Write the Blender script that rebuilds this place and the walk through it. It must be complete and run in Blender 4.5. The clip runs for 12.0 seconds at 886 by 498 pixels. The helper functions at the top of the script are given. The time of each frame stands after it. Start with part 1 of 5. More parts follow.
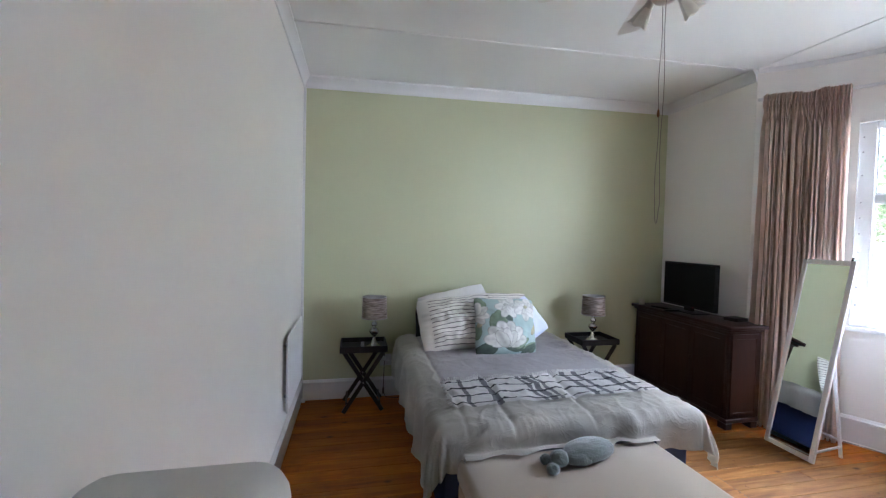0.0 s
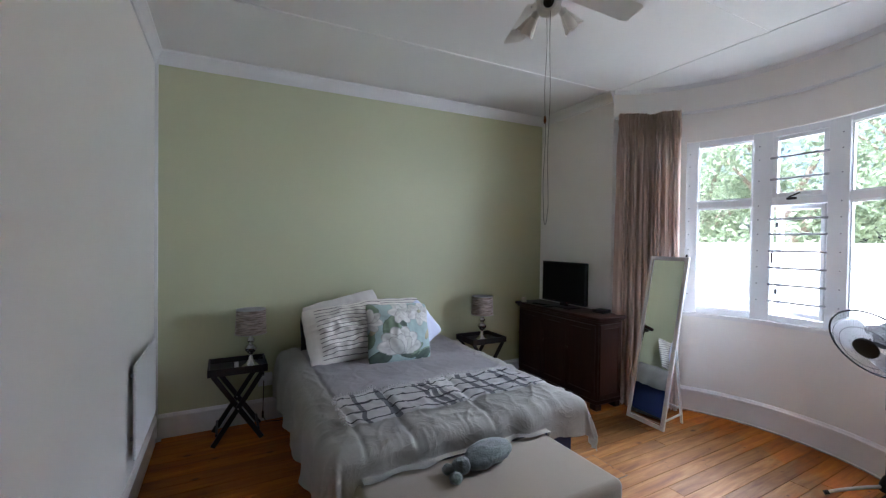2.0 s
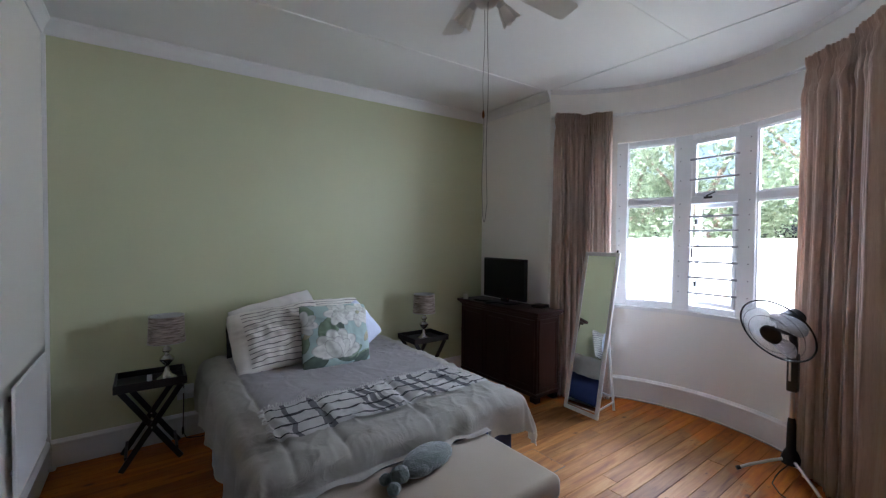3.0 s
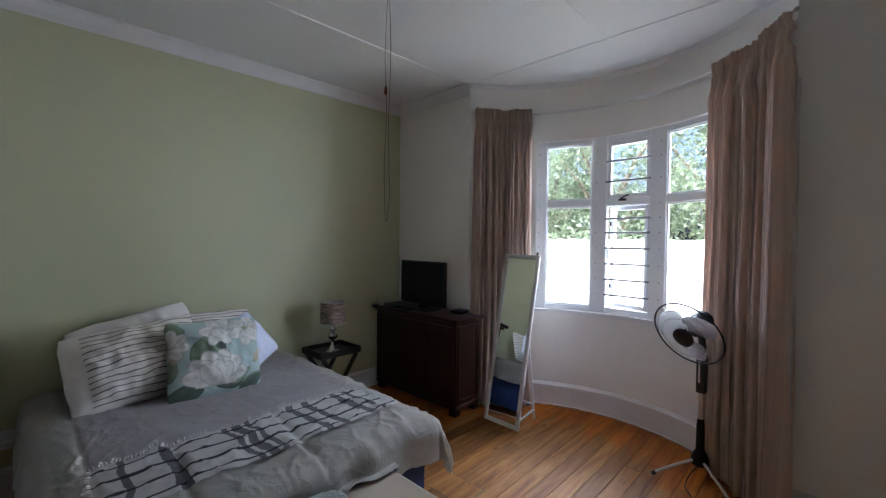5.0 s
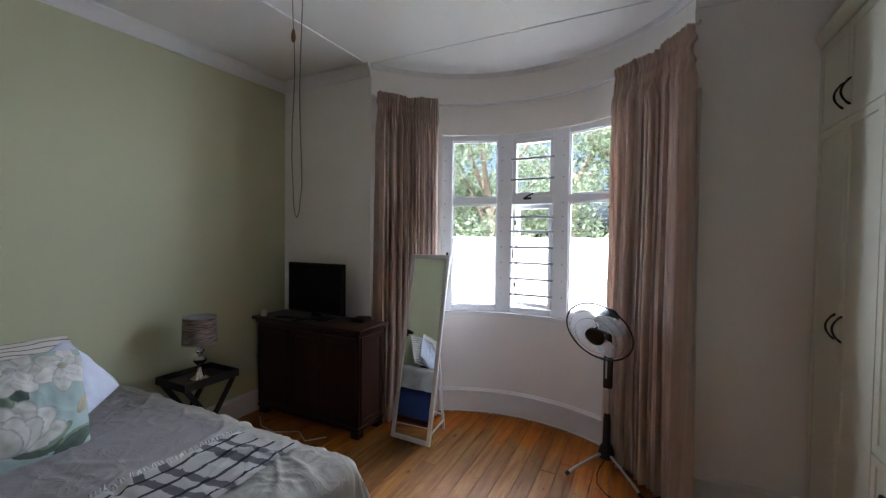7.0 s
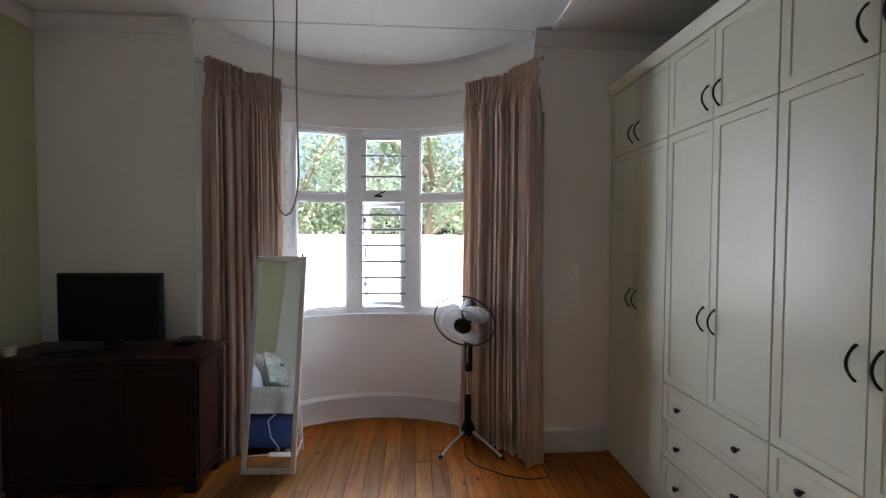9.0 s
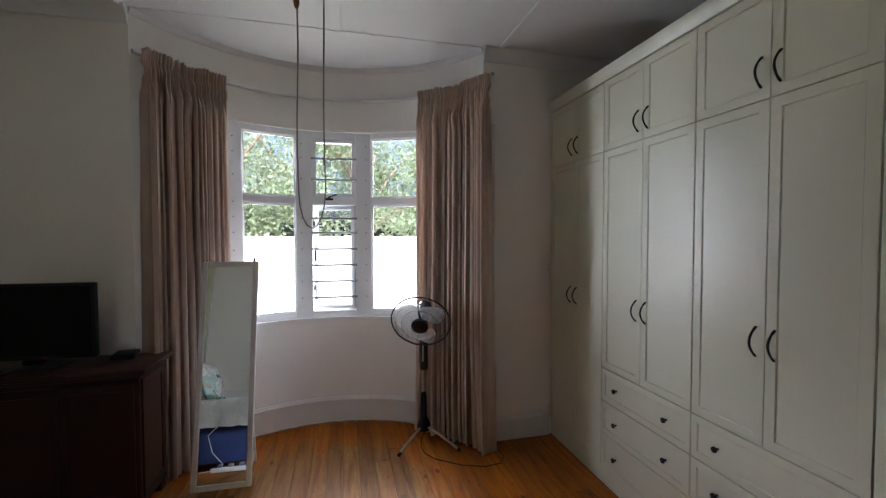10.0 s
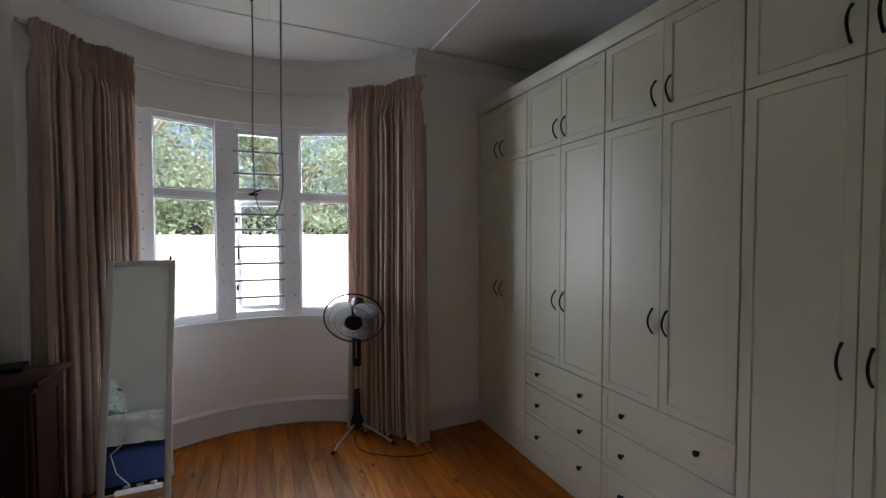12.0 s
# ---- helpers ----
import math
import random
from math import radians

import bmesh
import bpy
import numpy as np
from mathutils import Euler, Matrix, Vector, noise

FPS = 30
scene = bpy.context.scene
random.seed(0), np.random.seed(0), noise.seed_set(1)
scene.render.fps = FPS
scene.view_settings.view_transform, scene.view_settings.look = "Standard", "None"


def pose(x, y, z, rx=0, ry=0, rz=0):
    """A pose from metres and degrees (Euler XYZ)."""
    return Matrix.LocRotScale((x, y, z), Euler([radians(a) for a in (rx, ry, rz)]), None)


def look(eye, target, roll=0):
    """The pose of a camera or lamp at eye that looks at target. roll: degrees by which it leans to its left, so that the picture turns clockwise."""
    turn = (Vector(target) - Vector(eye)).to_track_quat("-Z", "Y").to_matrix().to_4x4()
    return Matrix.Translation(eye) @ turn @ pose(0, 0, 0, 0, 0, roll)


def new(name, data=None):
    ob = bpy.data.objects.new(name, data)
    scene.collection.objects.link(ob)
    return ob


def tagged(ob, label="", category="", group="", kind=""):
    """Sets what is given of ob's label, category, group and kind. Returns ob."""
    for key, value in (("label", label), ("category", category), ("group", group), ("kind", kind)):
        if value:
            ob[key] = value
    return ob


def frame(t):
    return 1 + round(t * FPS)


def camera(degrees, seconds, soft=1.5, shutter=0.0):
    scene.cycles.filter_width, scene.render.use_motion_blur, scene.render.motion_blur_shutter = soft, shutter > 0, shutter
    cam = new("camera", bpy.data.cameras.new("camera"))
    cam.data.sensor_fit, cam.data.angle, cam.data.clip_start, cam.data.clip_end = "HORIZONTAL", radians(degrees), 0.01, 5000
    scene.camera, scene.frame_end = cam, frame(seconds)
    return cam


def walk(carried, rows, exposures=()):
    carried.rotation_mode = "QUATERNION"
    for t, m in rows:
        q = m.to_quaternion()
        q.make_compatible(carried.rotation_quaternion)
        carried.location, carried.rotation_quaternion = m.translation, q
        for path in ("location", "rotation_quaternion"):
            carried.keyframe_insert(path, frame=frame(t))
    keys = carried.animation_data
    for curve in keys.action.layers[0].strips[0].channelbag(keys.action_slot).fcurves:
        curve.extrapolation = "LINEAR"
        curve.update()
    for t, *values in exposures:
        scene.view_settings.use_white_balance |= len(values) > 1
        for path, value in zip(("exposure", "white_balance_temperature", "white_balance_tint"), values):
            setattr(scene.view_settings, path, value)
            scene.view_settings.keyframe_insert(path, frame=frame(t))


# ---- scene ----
cam = camera(95.2, 12.0, soft=1.25)
PATH = [
    (0, (0.161, 0.435, 1.521), (0.589, 2.388, 1.459), 1.4),
    (0.5, (0.131, 0.519, 1.522), (0.708, 2.433, 1.469), 1.3),
    (1, (0.151, 0.548, 1.533), (0.859, 2.418, 1.485), 1.1),
    (1.5, (0.153, 0.565, 1.533), (0.976, 2.387, 1.49), 0.9),
    (2, (0.161, 0.571, 1.513), (1.111, 2.33, 1.481), 0.8),
    (2.5, (0.167, 0.595, 1.522), (1.233, 2.287, 1.481), 0.7),
    (3, (0.234, 0.628, 1.521), (1.417, 2.241, 1.474), 0.5),
    (3.5, (0.346, 0.669, 1.543), (1.605, 2.221, 1.483), 0.5),
    (5.5, (0.537, 0.892, 1.531), (2.057, 2.191, 1.495), 0.7),
    (6, (0.522, 0.968, 1.539), (2.108, 2.185, 1.502), 0.7),
    (6.5, (0.571, 1.021, 1.545), (2.241, 2.122, 1.507), 0.6),
    (7, (0.688, 1.181, 1.553), (2.477, 2.074, 1.499), 0.7),
    (7.5, (0.779, 1.279, 1.552), (2.658, 1.963, 1.499), 0.5),
    (9.3, (0.603, 1.858, 1.565), (2.586, 1.598, 1.506), 0.2),
    (9.5, (0.589, 1.901, 1.568), (2.56, 1.572, 1.513), 0.2),
    (10, (0.552, 1.981, 1.586), (2.493, 1.505, 1.524), -0.1),
    (10.5, (0.524, 2.028, 1.581), (2.435, 1.44, 1.519), -0.1),
    (11, (0.512, 2.061, 1.584), (2.387, 1.37, 1.515), -0.2),
    (11.5, (0.507, 2.075, 1.575), (2.352, 1.306, 1.506), -0.2),
    (12, (0.5, 2.075, 1.568), (2.317, 1.242, 1.502), -0.1),
]
EXPOSURES = [(0.0, 3.32, 5180, 13.0), (1.5, 2.9, 5180, 13.0), (2.5, 2.58, 5180, 13.0), (3.5, 2.38, 5200, 13.0), (5.5, 2.1, 5250, 12.5), (7.5, 2.18, 5450, 12.5), (9.5, 2.12, 5600, 12.5), (12.0, 1.53, 5620, 12.5)]
walk(cam, [(t, look(eye, target, roll)) for t, eye, target, roll in PATH], EXPOSURES)

# ---- world, sun, exposure ----
SUN_ELEV, SUN_AZ = 58.0, 200.0      # sun stands high behind the house, off the window side
world = bpy.data.worlds.new("world")
scene.world = world
world.use_nodes = True
wn = world.node_tree
sky = wn.nodes.new("ShaderNodeTexSky")
sky.sky_type, sky.sun_disc = 'NISHITA', False
sky.dust_density, sky.air_density = 9.0, 0.6
sky.sun_elevation, sky.sun_rotation = radians(SUN_ELEV), radians(90 - SUN_AZ)
wn.links.new(sky.outputs[0], wn.nodes["Background"].inputs[0])
wn.nodes["Background"].inputs[1].default_value = 0.15
sun = new("sun", bpy.data.lights.new("sun", 'SUN'))
sun.data.energy, sun.data.angle, sun.data.color = 5.0, radians(0.5), (1.0, 0.95, 0.88)
sdir = Vector((math.cos(radians(SUN_ELEV)) * math.cos(radians(SUN_AZ)), math.cos(radians(SUN_ELEV)) * math.sin(radians(SUN_AZ)), math.sin(radians(SUN_ELEV))))
sun.matrix_world = look(sdir * 30, (0, 0, 0))


def fill_lamp(name, eye, target, sx, sy, watts, color):
    """An added lamp, unseen outside the window, that boosts the daylight of sky above and ground below."""
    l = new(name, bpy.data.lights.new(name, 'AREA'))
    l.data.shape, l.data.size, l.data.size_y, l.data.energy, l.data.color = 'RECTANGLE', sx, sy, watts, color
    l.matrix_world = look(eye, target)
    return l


fill_lamp("sky_fill_lamp", (8.4, 2.1, 4.7), (2.6, 2.1, 1.2), 9.0, 1.3, 285, (0.97, 0.97, 0.98))
fill_lamp("ground_fill_lamp", (7.0, 2.0, -0.22), (3.0, 2.1, 2.2), 6.0, 2.2, 6, (0.96, 0.97, 0.98))
# two more added lamps, out of view in the garden to both sides of the window
fill_lamp("south_fill_lamp", (8.0, -1.7, 1.7), (3.9, 2.0, 1.8), 3.4, 2.8, 72, (0.985, 0.965, 0.97))
fill_lamp("north_fill_lamp", (5.9, 6.2, 1.7), (3.9, 2.4, 1.8), 2.6, 2.8, 75, (0.985, 0.965, 0.97))


# ---- material helpers ----
def mat(name, color, rough=0.6, metal=0.0, var=0.12, scale=6.0, bump=0.0, bscale=60.0, fine=0.0, spec=0.5, sheen=0.0, stretch=(1, 1, 1), rand=0.0):
    """Principled surface with two scales of tone variation and relief."""
    m = bpy.data.materials.new(name)
    m.use_nodes = True
    t = m.node_tree
    b = t.nodes["Principled BSDF"]
    b.inputs["Roughness"].default_value, b.inputs["Metallic"].default_value = rough, metal
    b.inputs["Specular IOR Level"].default_value = spec
    if sheen:
        b.inputs["Sheen Weight"].default_value = sheen
    co = t.nodes.new("ShaderNodeTexCoord")
    mp = t.nodes.new("ShaderNodeMapping")
    mp.inputs["Scale"].default_value = stretch
    t.links.new(co.outputs["Object"], mp.inputs[0])
    n1 = t.nodes.new("ShaderNodeTexNoise")
    n1.inputs["Scale"].default_value, n1.inputs["Detail"].default_value = scale, 4
    t.links.new(mp.outputs[0], n1.inputs["Vector"])
    n2 = t.nodes.new("ShaderNodeTexNoise")
    n2.inputs["Scale"].default_value, n2.inputs["Detail"].default_value = bscale, 3
    t.links.new(mp.outputs[0], n2.inputs["Vector"])
    mix = t.nodes.new("ShaderNodeMix")
    mix.data_type = 'RGBA'
    c = Vector(color)
    mix.inputs["A"].default_value = (*(c * (1 - var)), 1)
    mix.inputs["B"].default_value = (*[min(1, v) for v in c * (1 + var)], 1)
    add = t.nodes.new("ShaderNodeMath")
    add.operation = 'MULTIPLY_ADD'
    t.links.new(n2.outputs[0], add.inputs[0])
    add.inputs[1].default_value = fine
    t.links.new(n1.outputs[0], add.inputs[2])
    t.links.new(add.outputs[0], mix.inputs["Factor"])
    out = mix.outputs["Result"]
    if rand:
        oi = t.nodes.new("ShaderNodeObjectInfo")
        hsv = t.nodes.new("ShaderNodeHueSaturation")
        mr = t.nodes.new("ShaderNodeMapRange")
        mr.inputs["To Min"].default_value, mr.inputs["To Max"].default_value = 1 - rand, 1 + rand
        t.links.new(oi.outputs["Random"], mr.inputs[0])
        t.links.new(mr.outputs[0], hsv.inputs["Value"])
        t.links.new(out, hsv.inputs["Color"])
        out = hsv.outputs[0]
    t.links.new(out, b.inputs["Base Color"])
    if bump:
        bp = t.nodes.new("ShaderNodeBump")
        bp.inputs["Strength"].default_value, bp.inputs["Distance"].default_value = bump, 0.01
        t.links.new(n2.outputs[0], bp.inputs["Height"])
        t.links.new(bp.outputs[0], b.inputs["Normal"])
    return m


def nodes_of(m):
    return m.node_tree, m.node_tree.nodes["Principled BSDF"]


M_WALL = mat("white_wall_paint", (0.85, 0.818, 0.765), 0.55, var=0.03, scale=1.3, bump=0.05, bscale=30)
M_GREEN = mat("sage_green_paint", (0.57, 0.575, 0.37), 0.6, var=0.035, scale=1.1, bump=0.05, bscale=30)
M_CEIL = mat("ceiling_paint", (0.82, 0.815, 0.80), 0.7, var=0.03, scale=0.9, bump=0.04, bscale=25)
M_TRIM = mat("white_gloss_trim", (0.78, 0.77, 0.76), 0.35, var=0.05, scale=4, bump=0.03, bscale=40)
M_SKIRT = mat("skirting_paint", (0.72, 0.70, 0.68), 0.4, var=0.07, scale=5, fine=0.4, bump=0.05, bscale=30)
M_WARD = mat("wardrobe_lacquer", (0.66, 0.655, 0.525), 0.32, var=0.02, scale=2.0)
M_GAP = mat("dark_gap", (0.10, 0.10, 0.09), 0.9)
M_BLACKMETAL = mat("black_metal", (0.016, 0.016, 0.017), 0.35, metal=0.6, var=0.2)
M_FRAME = mat("window_frame_paint", (0.82, 0.83, 0.84), 0.3, var=0.04, scale=8)
M_BAR = mat("grey_bar_metal", (0.30, 0.305, 0.32), 0.5, metal=0.0)
M_BLACKWOOD = mat("black_painted_wood", (0.012, 0.011, 0.011), 0.38, var=0.3, scale=9, bump=0.08, bscale=50)
M_DARKWOOD = mat("dark_stained_wood", (0.031, 0.0105, 0.0065), 0.40, spec=0.25, var=0.45, scale=5, fine=0.5, bump=0.10, bscale=28, stretch=(6, 6, 0.6))
M_SCREEN = mat("black_screen", (0.004, 0.004, 0.005), 0.35, var=0.05, spec=0.15)
M_BLACKPLASTIC = mat("black_plastic", (0.010, 0.010, 0.011), 0.4, spec=0.3, var=0.1)
M_WHITEPLASTIC = mat("white_plastic", (0.75, 0.75, 0.74), 0.35, var=0.02)
M_CHROME = mat("polished_silver", (0.72, 0.70, 0.67), 0.12, metal=1.0, var=0.05)
M_STEEL = mat("brushed_steel_tube", (0.60, 0.58, 0.56), 0.28, metal=1.0, var=0.06)
M_NAVY = mat("navy_base_fabric", (0.022, 0.038, 0.125), 0.8, var=0.15, scale=30, bump=0.2, bscale=300)
M_MATTRESS = mat("grey_mattress_ticking", (0.30, 0.31, 0.33), 0.8, var=0.12, scale=12, bump=0.2, bscale=120)
M_BEIGE = mat("beige_suede", (0.235, 0.178, 0.115), 0.85, var=0.08, scale=5, fine=0.3, bump=0.12, bscale=160, sheen=0.4)
M_PLUSH = mat("blue_grey_plush", (0.076, 0.090, 0.080), 0.95, var=0.25, scale=30, fine=0.6, bump=0.7, bscale=140, sheen=0.6)
M_WHITECLOTH = mat("white_cotton", (0.76, 0.73, 0.70), 0.85, var=0.05, scale=8, bump=0.15, bscale=90)
M_BLUECLOTH = mat("pale_blue_cotton", (0.68, 0.71, 0.83), 0.85, var=0.04, scale=8, bump=0.12, bscale=90)
M_CREAM = mat("cream_chair_fabric", (0.60, 0.585, 0.55), 0.8, var=0.05, scale=7, bump=0.1, bscale=140)
M_CORD = mat("dark_cord", (0.27, 0.25, 0.225), 0.6, var=0.2)
M_PALECORD = mat("white_cord", (0.66, 0.65, 0.62), 0.5)
M_BOB = mat("brown_wood_bob", (0.20, 0.075, 0.025), 0.35, var=0.2, scale=60)
M_CANDLE = mat("ivory_wax", (0.70, 0.66, 0.52), 0.5, var=0.05)
M_FANWHITE = mat("fan_white_enamel", (0.70, 0.68, 0.64), 0.35, var=0.05)
M_FANBLADE = mat("fan_blade_cream", (0.74, 0.71, 0.66), 0.4, var=0.06, scale=5)
M_EXTWALL = mat("limewashed_precast_wall", (0.80, 0.79, 0.76), 0.85, var=0.06, scale=1.2, fine=0.3, bump=0.1, bscale=18)
M_GROUND = mat("sandy_lawn", (0.36, 0.345, 0.26), 0.95, var=0.35, scale=1.5, fine=0.5, bump=0.3, bscale=8)
M_BARK = mat("grey_bark", (0.16, 0.12, 0.09), 0.9, var=0.35, scale=6, fine=0.5, bump=0.5, bscale=14, stretch=(1, 1, 0.3))
M_ROOF = mat("roof_outer", (0.35, 0.33, 0.30), 0.8)

# clear pane
M_GLASS = bpy.data.materials.new("window_glass")
M_GLASS.use_nodes = True
_t, _b = nodes_of(M_GLASS)
_b.inputs["Transmission Weight"].default_value, _b.inputs["Roughness"].default_value, _b.inputs["IOR"].default_value = 1.0, 0.0, 1.45
_b.inputs["Base Color"].default_value = (0.97, 0.99, 0.98, 1)
# frosted lamp glass
M_FROST = bpy.data.materials.new("frosted_glass_shade")
M_FROST.use_nodes = True
_t, _b = nodes_of(M_FROST)
_b.inputs["Transmission Weight"].default_value, _b.inputs["Roughness"].default_value = 0.2, 0.45
_b.inputs["Base Color"].default_value = (0.92, 0.87, 0.80, 1)
# mirror
M_MIRROR = bpy.data.materials.new("mirror_glass")
M_MIRROR.use_nodes = True
_t, _b = nodes_of(M_MIRROR)
_b.inputs["Metallic"].default_value, _b.inputs["Roughness"].default_value = 1.0, 0.01
_b.inputs["Base Color"].default_value = (0.86, 0.89, 0.88, 1)


def ramp_mat(name, build, rough=0.8):
    """A surface whose colour comes from build(tree) -> colour socket."""
    m = bpy.data.materials.new(name)
    m.use_nodes = True
    t, b = nodes_of(m)
    b.inputs["Roughness"].default_value = rough
    t.links.new(build(t, b), b.inputs["Base Color"])
    return m


def nd(t, kind, **vals):
    n = t.nodes.new(kind)
    for k, v in vals.items():
        n.inputs[k].default_value = v
    return n


def ramp(t, src, stops, interp='LINEAR'):
    r = t.nodes.new("ShaderNodeValToRGB")
    r.color_ramp.interpolation = interp
    el = r.color_ramp.elements
    while len(el) < len(stops):
        el.new(0.5)
    for e, (p, c) in zip(el, stops):
        e.position, e.color = p, (*c, 1) if len(c) == 3 else c
    t.links.new(src, r.inputs[0])
    return r.outputs[0]


def mathn(t, op, a, b=None):
    n = t.nodes.new("ShaderNodeMath")
    n.operation = op
    for i, v in enumerate((a, b)):
        if v is None:
            continue
        if isinstance(v, (int, float)):
            n.inputs[i].default_value = v
        else:
            t.links.new(v, n.inputs[i])
    return n.outputs[0]


def mixc(t, fac, a, b, mode='MIX'):
    n = t.nodes.new("ShaderNodeMix")
    n.data_type, n.blend_type = 'RGBA', mode
    for sock, v in (("Factor", fac), ("A", a), ("B", b)):
        if isinstance(v, (int, float)):
            n.inputs[sock].default_value = v
        elif isinstance(v, tuple):
            n.inputs[sock].default_value = (*v, 1)
        else:
            t.links.new(v, n.inputs[sock])
    return n.outputs["Result"]


def pine(t, b):
    """Old varnished pine: long grain, knots, worn pale streaks, a tone for each board."""
    co = nd(t, "ShaderNodeTexCoord")
    oi = nd(t, "ShaderNodeObjectInfo")
    off = nd(t, "ShaderNodeVectorMath")
    off.operation = 'ADD'
    t.links.new(co.outputs["Object"], off.inputs[0])
    cb = nd(t, "ShaderNodeCombineXYZ")
    t.links.new(mathn(t, 'MULTIPLY', oi.outputs["Random"], 17.0), cb.inputs[0])
    t.links.new(mathn(t, 'MULTIPLY', oi.outputs["Random"], 9.0), cb.inputs[1])
    t.links.new(cb.outputs[0], off.inputs[1])
    mp = nd(t, "ShaderNodeMapping", Scale=(1.0, 11.0, 1.0))
    t.links.new(off.outputs[0], mp.inputs[0])
    g = nd(t, "ShaderNodeTexNoise", Scale=2.2, Detail=6.0, Roughness=0.6, Distortion=0.6)
    t.links.new(mp.outputs[0], g.inputs["Vector"])
    fine = nd(t, "ShaderNodeTexNoise", Scale=14.0, Detail=4.0)
    t.links.new(mp.outputs[0], fine.inputs["Vector"])
    big = nd(t, "ShaderNodeTexNoise", Scale=0.9, Detail=3.0)
    t.links.new(co.outputs["Object"], big.inputs["Vector"])
    base = ramp(t, g.outputs[0], [(0.24, (0.20, 0.042, 0.005)), (0.42, (0.46, 0.125, 0.015)), (0.58, (0.62, 0.200, 0.028)), (0.76, (0.74, 0.300, 0.060))])
    col = mixc(t, mathn(t, 'MULTIPLY', fine.outputs[0], 0.42), base, (0.18, 0.05, 0.012))
    worn = ramp(t, big.outputs[0], [(0.40, (0, 0, 0)), (0.60, (1, 1, 1))])
    col = mixc(t, mathn(t, 'MULTIPLY', worn, 0.30), col, (0.50, 0.24, 0.075))
    st = nd(t, "ShaderNodeTexNoise", Scale=2.3, Detail=5.0, Roughness=0.65)
    t.links.new(co.outputs["Object"], st.inputs["Vector"])
    stain = ramp(t, st.outputs[0], [(0.52, (0, 0, 0)), (0.70, (1, 1, 1))])
    col = mixc(t, mathn(t, 'MULTIPLY', stain, 0.42), col, (0.13, 0.036, 0.009))
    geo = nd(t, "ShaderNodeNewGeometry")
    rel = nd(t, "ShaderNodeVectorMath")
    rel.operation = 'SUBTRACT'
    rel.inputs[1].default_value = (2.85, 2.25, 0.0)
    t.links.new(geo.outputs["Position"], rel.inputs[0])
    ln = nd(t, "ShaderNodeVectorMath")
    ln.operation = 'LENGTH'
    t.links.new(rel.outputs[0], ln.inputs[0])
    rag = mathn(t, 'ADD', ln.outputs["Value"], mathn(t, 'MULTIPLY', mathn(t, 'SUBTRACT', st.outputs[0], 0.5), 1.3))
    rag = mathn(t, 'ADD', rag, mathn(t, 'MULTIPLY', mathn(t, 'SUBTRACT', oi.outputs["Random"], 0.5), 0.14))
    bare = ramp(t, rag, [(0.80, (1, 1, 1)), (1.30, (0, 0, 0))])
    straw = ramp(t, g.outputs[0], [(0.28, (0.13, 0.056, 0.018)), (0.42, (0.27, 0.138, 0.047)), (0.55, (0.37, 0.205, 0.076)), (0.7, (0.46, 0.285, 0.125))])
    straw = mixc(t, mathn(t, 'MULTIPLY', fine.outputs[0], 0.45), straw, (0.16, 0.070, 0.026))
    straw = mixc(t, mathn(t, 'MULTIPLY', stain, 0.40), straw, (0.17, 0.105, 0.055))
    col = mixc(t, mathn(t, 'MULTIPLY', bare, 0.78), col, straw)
    scuff = nd(t, "ShaderNodeTexNoise", Scale=7.5, Detail=4.0, Roughness=0.7, Distortion=1.5)
    t.links.new(co.outputs["Object"], scuff.inputs["Vector"])
    mark = ramp(t, scuff.outputs[0], [(0.655, (0, 0, 0)), (0.685, (1, 1, 1))])
    col = mixc(t, mathn(t, 'MULTIPLY', mark, 0.75), col, (0.09, 0.026, 0.008))
    kn = nd(t, "ShaderNodeTexVoronoi", Scale=2.6)
    mk = nd(t, "ShaderNodeMapping", Scale=(1.0, 1.9, 1.0))
    t.links.new(off.outputs[0], mk.inputs[0])
    t.links.new(mk.outputs[0], kn.inputs["Vector"])
    knot = ramp(t, kn.outputs["Distance"], [(0.035, (1, 1, 1)), (0.095, (0, 0, 0))])
    col = mixc(t, mathn(t, 'MULTIPLY', knot, 0.8), col, (0.06, 0.018, 0.006))
    hsv = nd(t, "ShaderNodeHueSaturation", Saturation=1.08)
    t.links.new(col, hsv.inputs["Color"])
    mr = nd(t, "ShaderNodeMapRange")
    mr.inputs["To Min"].default_value, mr.inputs["To Max"].default_value = 0.58, 0.94
    t.links.new(oi.outputs["Random"], mr.inputs[0])
    t.links.new(mr.outputs[0], hsv.inputs["Value"])
    rg = nd(t, "ShaderNodeMapRange")
    rg.inputs["To Min"].default_value, rg.inputs["To Max"].default_value = 0.50, 0.72
    t.links.new(big.outputs[0], rg.inputs[0])
    t.links.new(rg.outputs[0], b.inputs["Roughness"])
    bp = nd(t, "ShaderNodeBump", Strength=0.25, Distance=0.004)
    t.links.new(g.outputs[0], bp.inputs["Height"])
    t.links.new(bp.outputs[0], b.inputs["Normal"])
    return hsv.outputs[0]


M_PINE = ramp_mat("varnished_pine", pine, 0.35)
M_PINE.node_tree.nodes["Principled BSDF"].inputs["Specular IOR Level"].default_value = 0.35


